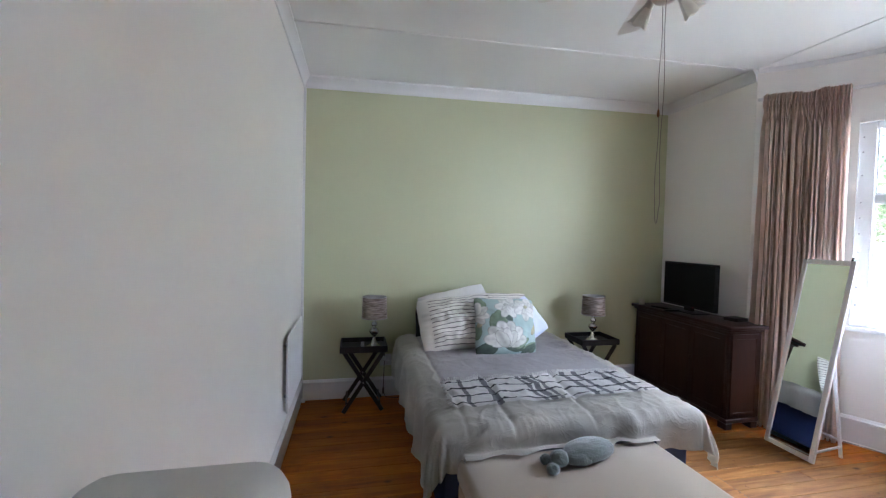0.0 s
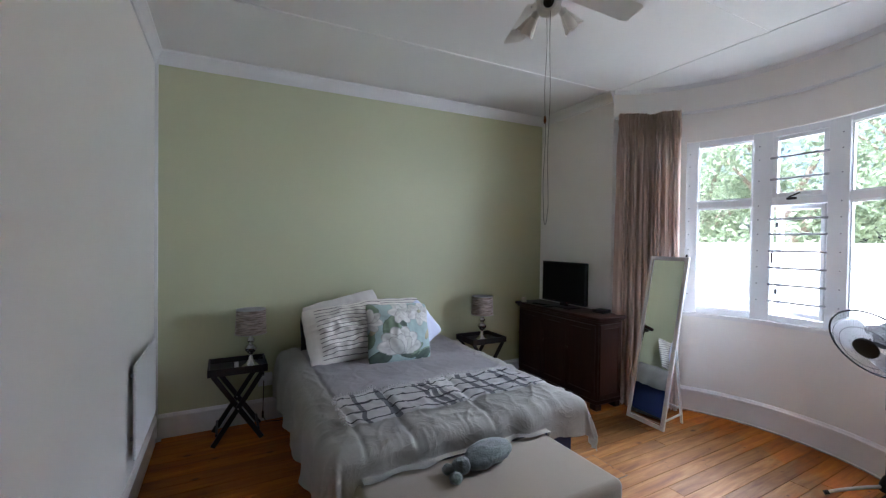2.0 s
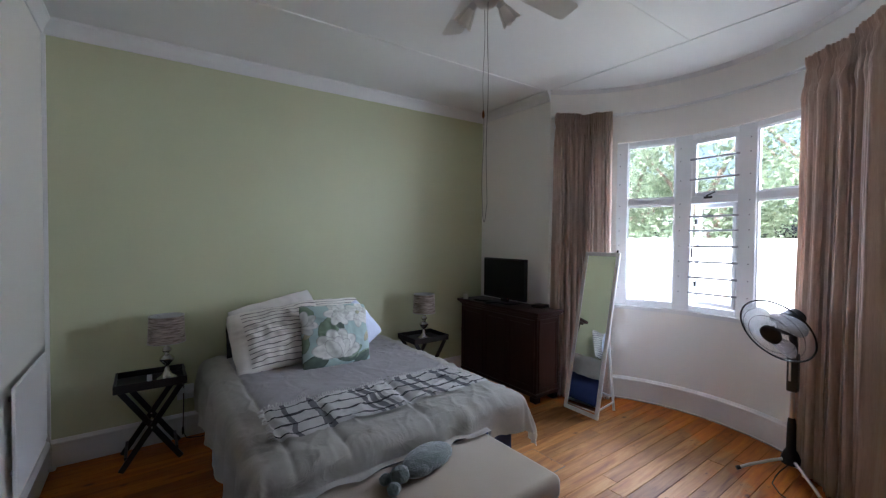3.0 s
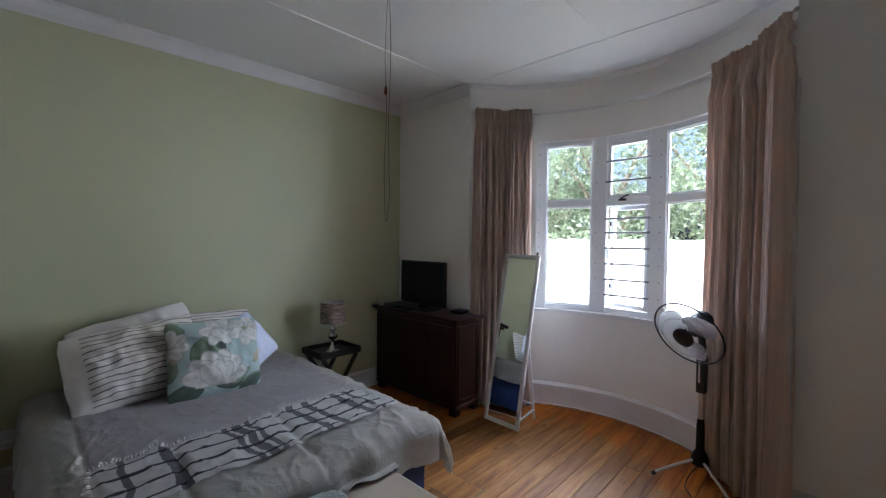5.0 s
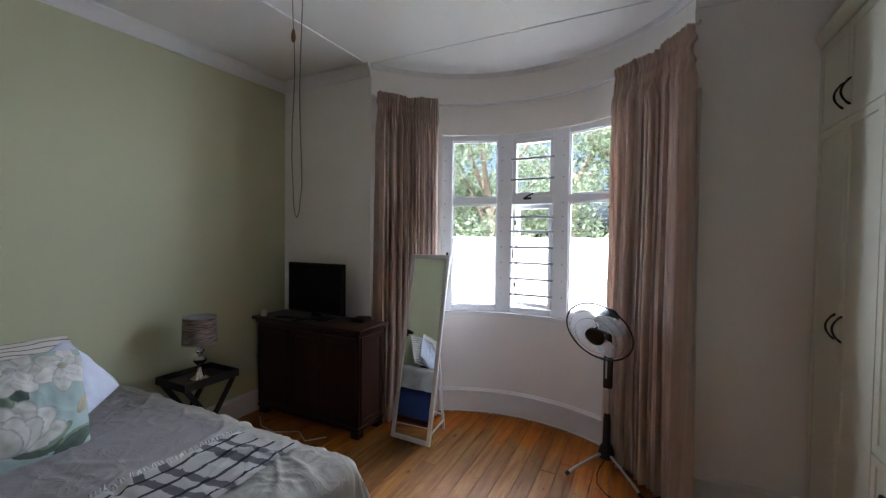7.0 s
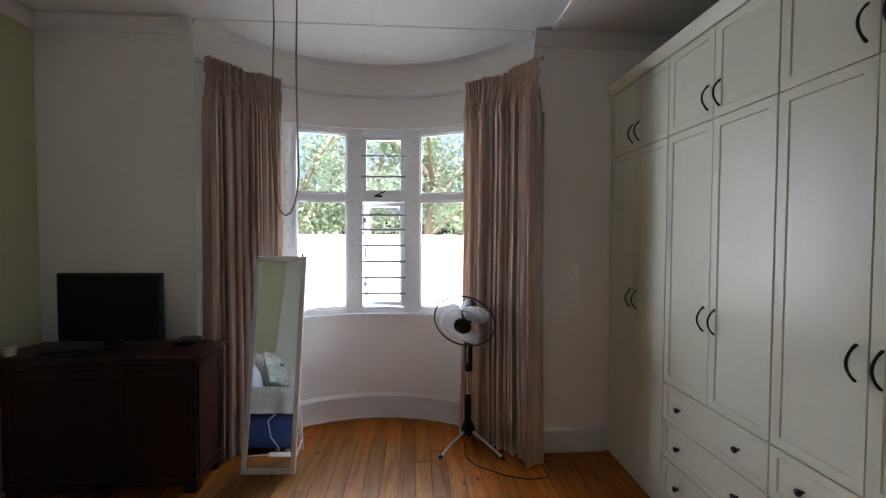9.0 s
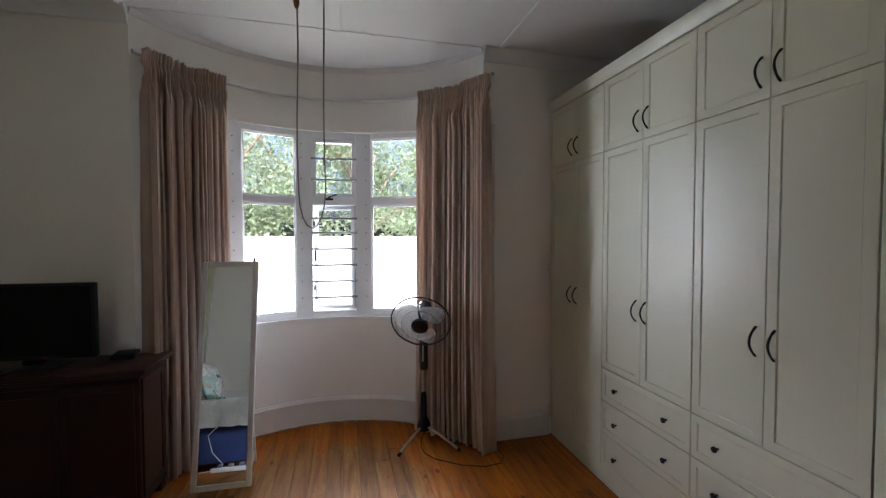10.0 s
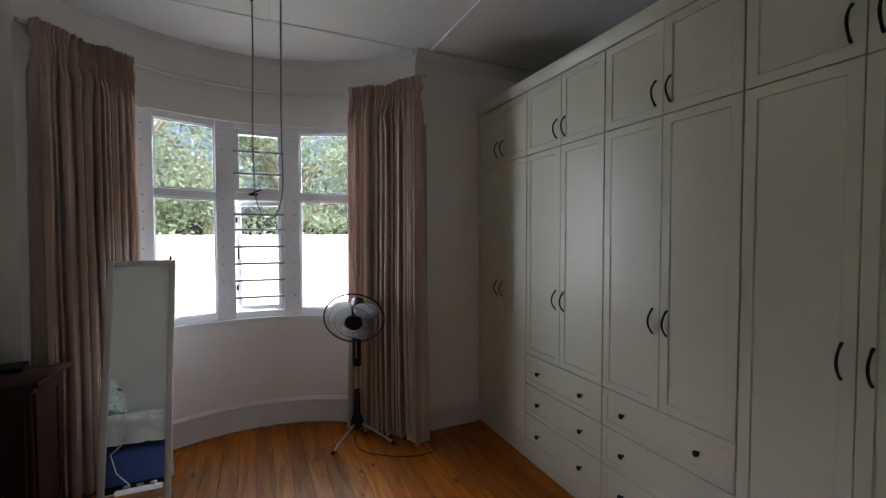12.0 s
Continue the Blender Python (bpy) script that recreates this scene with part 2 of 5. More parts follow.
def linen(t, b):
    """Taupe curtain cloth: stripes down the cloth that paint in fold shading and sheen, and a fine slub."""
    uv = nd(t, "ShaderNodeUVMap")
    mp = nd(t, "ShaderNodeMapping", Scale=(46, 0.9, 1))
    t.links.new(uv.outputs[0], mp.inputs[0])
    n = nd(t, "ShaderNodeTexNoise", Scale=1.0, Detail=3.0, Roughness=0.65)
    t.links.new(mp.outputs[0], n.inputs["Vector"])
    co = nd(t, "ShaderNodeTexCoord")
    m2 = nd(t, "ShaderNodeMapping", Scale=(90, 90, 8))
    t.links.new(co.outputs["Object"], m2.inputs[0])
    f = nd(t, "ShaderNodeTexNoise", Scale=2.0, Detail=3.0)
    t.links.new(m2.outputs[0], f.inputs["Vector"])
    bp = nd(t, "ShaderNodeBump", Strength=0.3, Distance=0.003)
    t.links.new(f.outputs[0], bp.inputs["Height"])
    t.links.new(bp.outputs[0], b.inputs["Normal"])
    b.inputs["Sheen Weight"].default_value = 0.3
    mixed = mathn(t, 'ADD', mathn(t, 'MULTIPLY', n.outputs[0], 0.8), mathn(t, 'MULTIPLY', f.outputs[0], 0.2))
    # brown end paints the shade of the folds, cream end their sheen
    return ramp(t, mixed, [(0.39, (0.50, 0.375, 0.31)), (0.48, (0.72, 0.575, 0.49)), (0.54, (0.78, 0.64, 0.55)), (0.61, (0.90, 0.81, 0.73))])


M_CURTAIN = ramp_mat("taupe_curtain_cloth", linen, 0.55)
_t, _b = nodes_of(M_CURTAIN)
_tr = nd(_t, "ShaderNodeBsdfTranslucent", Color=(0.86, 0.72, 0.62, 1))
_ms = nd(_t, "ShaderNodeMixShader", Fac=0.30)
_t.links.new(_b.outputs[0], _ms.inputs[1])
_t.links.new(_tr.outputs[0], _ms.inputs[2])
_t.links.new(_ms.outputs[0], _t.nodes["Material Output"].inputs["Surface"])


def duvet_cloth(t, b):
    co = nd(t, "ShaderNodeTexCoord")
    n = nd(t, "ShaderNodeTexNoise", Scale=7.0, Detail=5.0, Distortion=0.7)
    t.links.new(co.outputs["Object"], n.inputs["Vector"])
    w = nd(t, "ShaderNodeTexNoise", Scale=420.0)
    t.links.new(co.outputs["Object"], w.inputs["Vector"])
    b1 = nd(t, "ShaderNodeBump", Strength=0.18, Distance=0.010)
    t.links.new(n.outputs[0], b1.inputs["Height"])
    cr = nd(t, "ShaderNodeTexNoise", Scale=8.0, Detail=3.0, Distortion=1.2)
    t.links.new(co.outputs["Object"], cr.inputs["Vector"])
    ridge = ramp(t, mathn(t, 'ABSOLUTE', mathn(t, 'SUBTRACT', cr.outputs[0], 0.5)), [(0.0, (1, 1, 1)), (0.07, (0.3, 0.3, 0.3)), (0.20, (0, 0, 0))])
    b3 = nd(t, "ShaderNodeBump", Strength=0.16, Distance=0.012)
    t.links.new(ridge, b3.inputs["Height"])
    t.links.new(b1.outputs[0], b3.inputs["Normal"])
    b2 = nd(t, "ShaderNodeBump", Strength=0.12, Distance=0.002)
    t.links.new(w.outputs[0], b2.inputs["Height"])
    t.links.new(b3.outputs[0], b2.inputs["Normal"])
    t.links.new(b2.outputs[0], b.inputs["Normal"])
    b.inputs["Sheen Weight"].default_value = 0.08
    b.inputs["Specular IOR Level"].default_value = 0.2
    # sage-grey border round a lilac-grey middle panel
    sp = nd(t, "ShaderNodeSeparateXYZ")
    t.links.new(co.outputs["Object"], sp.inputs[0])
    wob = mathn(t, 'MULTIPLY', mathn(t, 'SUBTRACT', n.outputs[0], 0.5), 0.03)
    inx = mathn(t, 'MULTIPLY', mathn(t, 'GREATER_THAN', mathn(t, 'ADD', sp.outputs[0], wob), 0.725), mathn(t, 'LESS_THAN', sp.outputs[0], 1.985))
    mid = mathn(t, 'MULTIPLY', inx, mathn(t, 'GREATER_THAN', sp.outputs[1], 2.62))
    sage = ramp(t, n.outputs[0], [(0.3, (0.52, 0.495, 0.44)), (0.7, (0.60, 0.572, 0.512))])
    lilac = ramp(t, n.outputs[0], [(0.3, (0.50, 0.47, 0.465)), (0.7, (0.57, 0.54, 0.535))])
    return mixc(t, mid, sage, lilac)


M_DUVET = ramp_mat("grey_duvet_cotton", duvet_cloth, 0.9)


def stripes(t, b):
    """Cream ticking with uneven charcoal lines, in the cloth's own map."""
    at = nd(t, "ShaderNodeUVMap")
    sp = nd(t, "ShaderNodeSeparateXYZ")
    t.links.new(at.outputs[0], sp.inputs[0])
    no = nd(t, "ShaderNodeTexNoise", Scale=2.4, Detail=3.0)
    t.links.new(at.outputs[0], no.inputs["Vector"])
    v = mathn(t, 'ADD', mathn(t, 'MULTIPLY', sp.outputs[1], 14.0), mathn(t, 'MULTIPLY', no.outputs[0], 2.2))
    f = mathn(t, 'FRACT', v)
    line = ramp(t, f, [(0.0, (1, 1, 1)), (0.15, (1, 1, 1)), (0.20, (0, 0, 0)), (1.0, (0, 0, 0))])
    inside = mathn(t, 'GREATER_THAN', sp.outputs[0], 0.14)
    return mixc(t, mathn(t, 'MULTIPLY', mathn(t, 'MULTIPLY', line, inside), 0.9), (0.74, 0.70, 0.64), (0.075, 0.065, 0.07))


M_STRIPE = ramp_mat("striped_pillow_cotton", stripes, 0.85)


def plaid(t, b):
    """Off-white throw: two broad charcoal bands and thin lines each way."""
    at = nd(t, "ShaderNodeUVMap")
    sp = nd(t, "ShaderNodeSeparateXYZ")
    t.links.new(at.outputs[0], sp.inputs[0])
    no = nd(t, "ShaderNodeTexNoise", Scale=6.0)
    t.links.new(at.outputs[0], no.inputs["Vector"])
    wob = mathn(t, 'MULTIPLY', no.outputs[0], 0.02)

    def bands(src, spots):
        out = None
        for centre, half in spots:
            d = mathn(t, 'ABSOLUTE', mathn(t, 'SUBTRACT', mathn(t, 'ADD', src, wob), centre + 0.01))
            k = mathn(t, 'LESS_THAN', d, half * 1.25)
            out = k if out is None else mathn(t, 'MAXIMUM', out, k)
        return out
    u = bands(sp.outputs[0], ((0.075, 0.008), (0.20, 0.014), (0.40, 0.008), (0.44, 0.013), (0.48, 0.008), (0.66, 0.012), (0.73, 0.012), (0.87, 0.014), (0.93, 0.008)))
    v = bands(sp.outputs[1], ((0.10, 0.012), (0.36, 0.020), (0.64, 0.018), (0.90, 0.014)))
    col = mixc(t, mathn(t, 'MULTIPLY', u, 0.82), (0.74, 0.72, 0.69), (0.10, 0.10, 0.115))
    return mixc(t, mathn(t, 'MULTIPLY', v, 0.93), col, (0.03, 0.03, 0.038))


M_PLAID = ramp_mat("plaid_throw_wool", plaid, 0.9)


def painted(t, b):
    at = nd(t, "ShaderNodeVertexColor")
    at.layer_name = "print"
    return at.outputs[0]


M_FLORAL = ramp_mat("floral_printed_cotton", painted, 0.8)


def shade_cloth(t, b):
    co = nd(t, "ShaderNodeTexCoord")
    mp = nd(t, "ShaderNodeMapping", Scale=(14, 14, 120))
    t.links.new(co.outputs["Object"], mp.inputs[0])
    n = nd(t, "ShaderNodeTexNoise", Scale=1.0, Detail=3.0)
    t.links.new(mp.outputs[0], n.inputs["Vector"])
    b.inputs["Metallic"].default_value = 0.25
    return ramp(t, n.outputs[0], [(0.35, (0.24, 0.18, 0.15)), (0.65, (0.68, 0.56, 0.49))])


M_SHADE = ramp_mat("taupe_foil_shade", shade_cloth, 0.38)


def leaf(t, b):
    g = nd(t, "ShaderNodeNewGeometry")
    return ramp(t, g.outputs["Random Per Island"], [(0.0, (0.045, 0.062, 0.038)), (0.45, (0.13, 0.165, 0.10)), (1.0, (0.34, 0.38, 0.27))])


M_LEAF = ramp_mat("tree_leaves", leaf, 0.5)
_t, _b = nodes_of(M_LEAF)
_tr = nd(_t, "ShaderNodeBsdfTranslucent", Color=(0.30, 0.36, 0.21, 1))
_ms = nd(_t, "ShaderNodeMixShader", Fac=0.45)
_t.links.new(_b.outputs[0], _ms.inputs[1])
_t.links.new(_tr.outputs[0], _ms.inputs[2])
_t.links.new(_ms.outputs[0], _t.nodes["Material Output"].inputs["Surface"])


# ---- mesh helpers ----
def thing(name, m, label, category, group="", kind=""):
    ob = new(name)
    ob.matrix_world = m
    return tagged(ob, label, category, group, kind)


def part(name, bm, material, parent=None, label="", smooth=True, sharp=35, kind=""):
    me = bpy.data.meshes.new(name)
    bm.to_mesh(me)
    bm.free()
    if smooth:
        me.polygons.foreach_set("use_smooth", [True] * len(me.polygons))
        me.set_sharp_from_angle(angle=radians(sharp))
    me.materials.append(material)
    ob = new(name, me)
    if parent is not None:
        ob.parent = parent
    return tagged(ob, label, kind=kind)


def box(x0, x1, y0, y1, z0, z1, bevel=0.0, seg=2, bm=None):
    bm = bm or bmesh.new()
    r = bmesh.ops.create_cube(bm, size=1.0, matrix=Matrix.Translation(((x0 + x1) / 2, (y0 + y1) / 2, (z0 + z1) / 2)) @ Matrix.Diagonal((x1 - x0, y1 - y0, z1 - z0, 1)))
    if bevel:
        vs = set(r["verts"])
        es = [e for e in bm.edges if e.verts[0] in vs and e.verts[1] in vs]
        bmesh.ops.bevel(bm, geom=es, offset=bevel, segments=seg, affect='EDGES', profile=0.5)
    return bm


def lathe(profile, seg=32, bm=None, m=Matrix.Identity(4), cap=True):
    """Turned shape round z from (radius, height) pairs."""
    bm = bm or bmesh.new()
    rings = []
    for r, z in profile:
        rings.append([bm.verts.new(m @ Vector((r * math.cos(2 * math.pi * i / seg), r * math.sin(2 * math.pi * i / seg), z))) for i in range(seg)])
    for a, b in zip(rings, rings[1:]):
        for i in range(seg):
            bm.faces.new((a[i], a[(i + 1) % seg], b[(i + 1) % seg], b[i]))
    if cap:
        bm.faces.new(rings[0][::-1])
        bm.faces.new(rings[-1])
    return bm


def tube(points, r, seg=8, bm=None, closed=False):
    """A round bar swept along a line of points."""
    bm = bm or bmesh.new()
    pts = [Vector(p) for p in points]
    n = len(pts)
    rings, up = [], None
    for i, p in enumerate(pts):
        a = pts[i - 1] if (i > 0 or closed) else p
        b = pts[(i + 1) % n] if (i < n - 1 or closed) else p
        d = (b - a).normalized()
        if up is None:
            up = d.orthogonal().normalized()
        up = (up - d * up.dot(d)).normalized()
        s = d.cross(up)
        rr = r[i] if isinstance(r, (list, tuple)) else r
        rings.append([bm.verts.new(p + rr * (math.cos(2 * math.pi * k / seg) * up + math.sin(2 * math.pi * k / seg) * s)) for k in range(seg)])
    pairs = list(zip(rings, rings[1:])) + ([(rings[-1], rings[0])] if closed else [])
    for a, b in pairs:
        for k in range(seg):
            bm.faces.new((a[k], a[(k + 1) % seg], b[(k + 1) % seg], b[k]))
    if not closed:
        bm.faces.new(rings[0][::-1])
        bm.faces.new(rings[-1])
    return bm


def bar(a, b, w, h, bm=None, bevel=0.0):
    """A rectangular bar from a to b, w wide and h deep."""
    bm = bm or bmesh.new()
    a, b = Vector(a), Vector(b)
    q = (b - a).to_track_quat('Z', 'Y').to_matrix().to_4x4()
    m = Matrix.Translation((a + b) / 2) @ q @ Matrix.Diagonal((w, h, (b - a).length, 1))
    r = bmesh.ops.create_cube(bm, size=1.0, matrix=m)
    if bevel:
        vs = set(r["verts"])
        bmesh.ops.bevel(bm, geom=[e for e in bm.edges if e.verts[0] in vs and e.verts[1] in vs], offset=bevel, segments=1, affect='EDGES')
    return bm


def sheet(nu, nv, f, bm=None, thick=0.0, uv=True):
    """A grid surface f(u, v) with u, v in 0..1; thick gives it a second side."""
    bm = bm or bmesh.new()
    g = [[bm.verts.new(f(i / nu, j / nv)) for j in range(nv + 1)] for i in range(nu + 1)]
    lay = bm.loops.layers.uv.new("map") if uv and not bm.loops.layers.uv else (bm.loops.layers.uv.active if uv else None)
    for i in range(nu):
        for j in range(nv):
            fc = bm.faces.new((g[i][j], g[i + 1][j], g[i + 1][j + 1], g[i][j + 1]))
            if uv:
                for lp, (a, b) in zip(fc.loops, ((i, j), (i + 1, j), (i + 1, j + 1), (i, j + 1))):
                    lp[lay].uv = (a / nu, b / nv)
    if thick:
        bmesh.ops.solidify(bm, geom=bm.faces[:], thickness=thick)
    return bm


def extrude_profile(profile, p0, p1, out, bm=None):
    """A moulding: profile of (out, up) pairs carried from p0 to p1; out is the horizontal way off the wall."""
    bm = bm or bmesh.new()
    out = Vector(out)
    a = [bm.verts.new(Vector(p0) + out * o + Vector((0, 0, u))) for o, u in profile]
    b = [bm.verts.new(Vector(p1) + out * o + Vector((0, 0, u))) for o, u in profile]
    n = len(profile)
    for i in range(n):
        bm.faces.new((a[i], a[(i + 1) % n], b[(i + 1) % n], b[i]))
    bm.faces.new(a[::-1])
    bm.faces.new(b)
    bmesh.ops.recalc_face_normals(bm, faces=bm.faces[:])
    return bm


# ---- the room ----
XW, XE, YN, YS, H = -0.30, 3.47, 4.26, -0.25, 3.0
BX, BY, BR, BT = 2.77, 2.105, 1.35, 0.22        # bow: centre, inner radius, thickness
BA = math.degrees(math.acos((XE - BX) / BR))    # half angle of the bow
W0, W1, WZ0, WZ1 = -36.5, 31.5, 0.90, 2.47      # window opening: angles and heights


def arc(a, r, z=0.0):
    return Vector((BX + r * math.cos(radians(a)), BY + r * math.sin(radians(a)), z))


def sag(x):
    """The old board ceiling falls a little towards the west wall."""
    return 0.085 * (XE - x) / (XE - XW)


def setting(name, bm, material, label, smooth=False):
    return tagged(part(name, bm, material, None, label, smooth), kind="structure", category=name.split("_")[0])


setting("wall_north", box(XW - 0.15, XE + 0.3, YN, YN + 0.15, -0.1, H + 0.1), M_GREEN, "sage green painted plaster wall behind the bed")
setting("wall_west", box(XW - 0.15, XW, YS - 0.15, YN, -0.1, H + 0.1), M_WALL, "white painted plaster wall with a heater panel")
setting("wall_south", box(XW, XE + 0.3, YS - 0.15, YS, -0.1, H + 0.1), M_WALL, "plain white painted wall behind the wardrobe")
YB = (BR ** 2 - (XE - BX) ** 2) ** 0.5
setting("wall_east_1", box(XE, XE + 0.3, YS, BY - YB, -0.1, H + 0.1), M_WALL, "white painted wall between bow and wardrobe")
setting("wall_east_2", box(XE, XE + 0.3, BY + YB, YN, -0.1, H + 0.1), M_WALL, "white painted wall between bow and green wall")


def sector(bm, a0, a1, r0, r1, z0, z1, steps):
    """A curved block of wall."""
    g = []
    for i in range(steps + 1):
        a = a0 + (a1 - a0) * i / steps
        g.append([bm.verts.new(arc(a, r, z)) for r, z in ((r0, z0), (r1, z0), (r1, z1), (r0, z1))])
    for p, q in zip(g, g[1:]):
        for k in range(4):
            bm.faces.new((p[k], p[(k + 1) % 4], q[(k + 1) % 4], q[k]))
    bm.faces.new(g[0][::-1])
    bm.faces.new(g[-1])
    return bm


bm = bmesh.new()
for a0, a1, z0, z1, n in ((-BA, W0, -0.1, H + 0.1, 8), (W1, BA, -0.1, H + 0.1, 8), (W0, W1, -0.1, WZ0 - 0.015, 24), (W0, W1, WZ1, H + 0.1, 24)):
    sector(bm, a0, a1, BR, BR + BT, z0, z1, n)
bmesh.ops.recalc_face_normals(bm, faces=bm.faces[:])
setting("wall_bow", bm, M_WALL, "curved white bow wall below and above the window", True)

bm = box(XW - 0.15, XE, YS - 0.15, YN + 0.15, H, H + 0.12)
edge = [arc(-BA + 2 * BA * k / 40, BR + 0.10) for k in range(41)]
edge = [Vector((XE, edge[0].y, 0))] + [p for p in edge if p.x > XE] + [Vector((XE, edge[-1].y, 0))]
lo = [bm.verts.new((p.x, p.y, H - 0.0035)) for p in edge]
hi = [bm.verts.new((p.x, p.y, H + 0.12)) for p in edge]
bm.faces.new(lo)
bm.faces.new(hi)
for k in range(len(edge)):
    bm.faces.new((lo[k], lo[(k + 1) % len(edge)], hi[(k + 1) % len(edge)], hi[k]))
for y, w in ((3.29, 0.022), (0.82, 0.045)):
    box(XW, XE - 0.02, y - w / 2, y + w / 2, H - 0.009, H + 0.02, 0.003, 1, bm)
box(XW, XE - 0.03, 1.985, 2.062, H - 0.0035, H + 0.02, 0.002, 1, bm)
box(XE - 0.012, XE + 0.008, BY - YB, 1.985, H - 0.0055, H + 0.02, 0.002, 1, bm)
box(XE - 0.012, XE + 0.008, 2.062, BY + YB, H - 0.0055, H + 0.02, 0.002, 1, bm)
for v in bm.verts:
    v.co.z -= sag(min(v.co.x, XE))
bmesh.ops.recalc_face_normals(bm, faces=bm.faces[:])
setting("ceiling", bm, M_CEIL, "white board ceiling with thin cover strips")
# slab out of view above the ceiling, added to block the sun
setting("roof", box(XW - 0.6, XE + 0.4, YS - 0.6, YN + 0.6, H + 0.14, H + 0.3), M_ROOF, "unseen roof slab, added to keep the sun out of the room")

# cornice, skirting
CORN = ((0, 0.01), (0, -0.104), (0.010, -0.104), (0.015, -0.090), (0.016, -0.074), (0.024, -0.054), (0.036, -0.034), (0.042, -0.026), (0.046, -0.020), (0.050, -0.018), (0.050, 0.01))
for nm, p0, p1, o in (("cornice_north", (XW, YN, H - sag(XW)), (XE, YN, H), (0, -1, 0)), ("cornice_west", (XW, YS, H - sag(XW)), (XW, YN, H - sag(XW)), (1, 0, 0)),
                      ("cornice_east_1", (XE, BY + YB, H), (XE, YN, H), (-1, 0, 0)), ("cornice_east_2", (XE, YS, H), (XE, BY - YB, H), (-1, 0, 0))):
    setting(nm, extrude_profile(CORN, p0, p1, o), M_TRIM, "white moulded plaster cornice", True)
SK = ((0, 0), (0.020, 0), (0.020, 0.146), (0.025, 0.150), (0.025, 0.163), (0.014, 0.170), (0.008, 0.179), (0, 0.182))
for nm, p0, p1, o in (("baseboard_north", (XW, YN, 0), (XE, YN, 0), (0, -1, 0)), ("baseboard_west", (XW, YS, 0), (XW, YN, 0), (1, 0, 0)),
                      ("baseboard_east_1", (XE, BY + YB, 0), (XE, YN, 0), (-1, 0, 0)), ("baseboard_east_2", (XE, 0.40, 0), (XE, BY - YB, 0), (-1, 0, 0))):
    setting(nm, extrude_profile(SK, p0, p1, o), M_SKIRT, "white painted wooden skirting board", True)


def arc_mould(profile, z, a0, a1, r, steps=48):
    bm = bmesh.new()
    g = [[bm.verts.new(arc(a0 + (a1 - a0) * i / steps, r - o, z + u)) for o, u in profile] for i in range(steps + 1)]
    for p, q in zip(g, g[1:]):
        for k in range(len(profile)):
            bm.faces.new((p[k], p[(k + 1) % len(profile)], q[(k + 1) % len(profile)], q[k]))
    bm.faces.new(g[0][::-1])
    bm.faces.new(g[-1])
    bmesh.ops.recalc_face_normals(bm, faces=bm.faces[:])
    return bm


SKB = ((0, 0), (0.022, 0), (0.022, 0.172), (0.028, 0.176), (0.028, 0.192), (0.016, 0.20), (0.010, 0.21), (0, 0.212))
setting("baseboard_bow", arc_mould(SKB, 0, -BA, BA, BR), M_SKIRT, "curved white skirting along the bow", True)
setting("trim_bow_ceiling", arc_mould(((0, 0), (0, -0.035), (0.006, -0.035), (0.022, -0.012), (0.026, 0)), H - 0.0035, -BA, BA, BR), M_TRIM, "small white cove at the bow ceiling", True)
setting("trim_floor_bow", arc_mould(((0, 0), (0.012, 0), (0.012, 0.012), (0, 0.014)), 0.0, -BA + 3, BA - 3, BR - 0.02), M_SKIRT, "thin quadrant bead at the bow floor", True)

# ---- window ----
window = tagged(new("window_1"), "white framed bow window with burglar bars", "window", kind="structure")
RF0, RF1 = 1.385, 1.445


def facet(a0, a1, z0, z1, r0=RF0, r1=RF1, bev=0.004):
    """A straight window member between two angles of the bow."""
    bm = bmesh.new()
    v = [bm.verts.new(arc(a, r, z)) for z in (z0, z1) for a, r in ((a0, r0), (a1, r0), (a1, r1), (a0, r1))]
    for q in ((3, 2, 1, 0), (4, 5, 6, 7), (0, 1, 5, 4), (1, 2, 6, 5), (2, 3, 7, 6), (3, 0, 4, 7)):
        bm.faces.new([v[i] for i in q])
    bmesh.ops.recalc_face_normals(bm, faces=bm.faces[:])
    if bev:
        bmesh.ops.bevel(bm, geom=bm.edges[:], offset=bev, segments=1, affect='EDGES')
    return bm


PANES = ((27.4, 11.0), (5.4, -9.4), (-15.0, -31.8))
POSTS = ((W1, 27.4), (11.0, 5.4), (-9.4, -15.0), (-31.8, W0))
for a, b in POSTS:
    post = part("mullion", facet(b, a, WZ0, WZ1), M_FRAME, window, smooth=False)
    for z in (1.068, 1.206, 1.344, 1.481, 1.619, 1.742, 2.069, 2.246, 1.86, 2.36):
        mid = (a + b) / 2 + (0.9 if a > 0 else -0.9)
        part("bolt", lathe([(0.0055, 0), (0.0055, 0.003), (0.003, 0.005)], 8, m=Matrix.Translation(arc(mid, RF0, z)) @ Matrix.Rotation(radians(mid), 4, 'Z') @ Matrix.Rotation(radians(-90), 4, 'Y')), M_BAR, post)
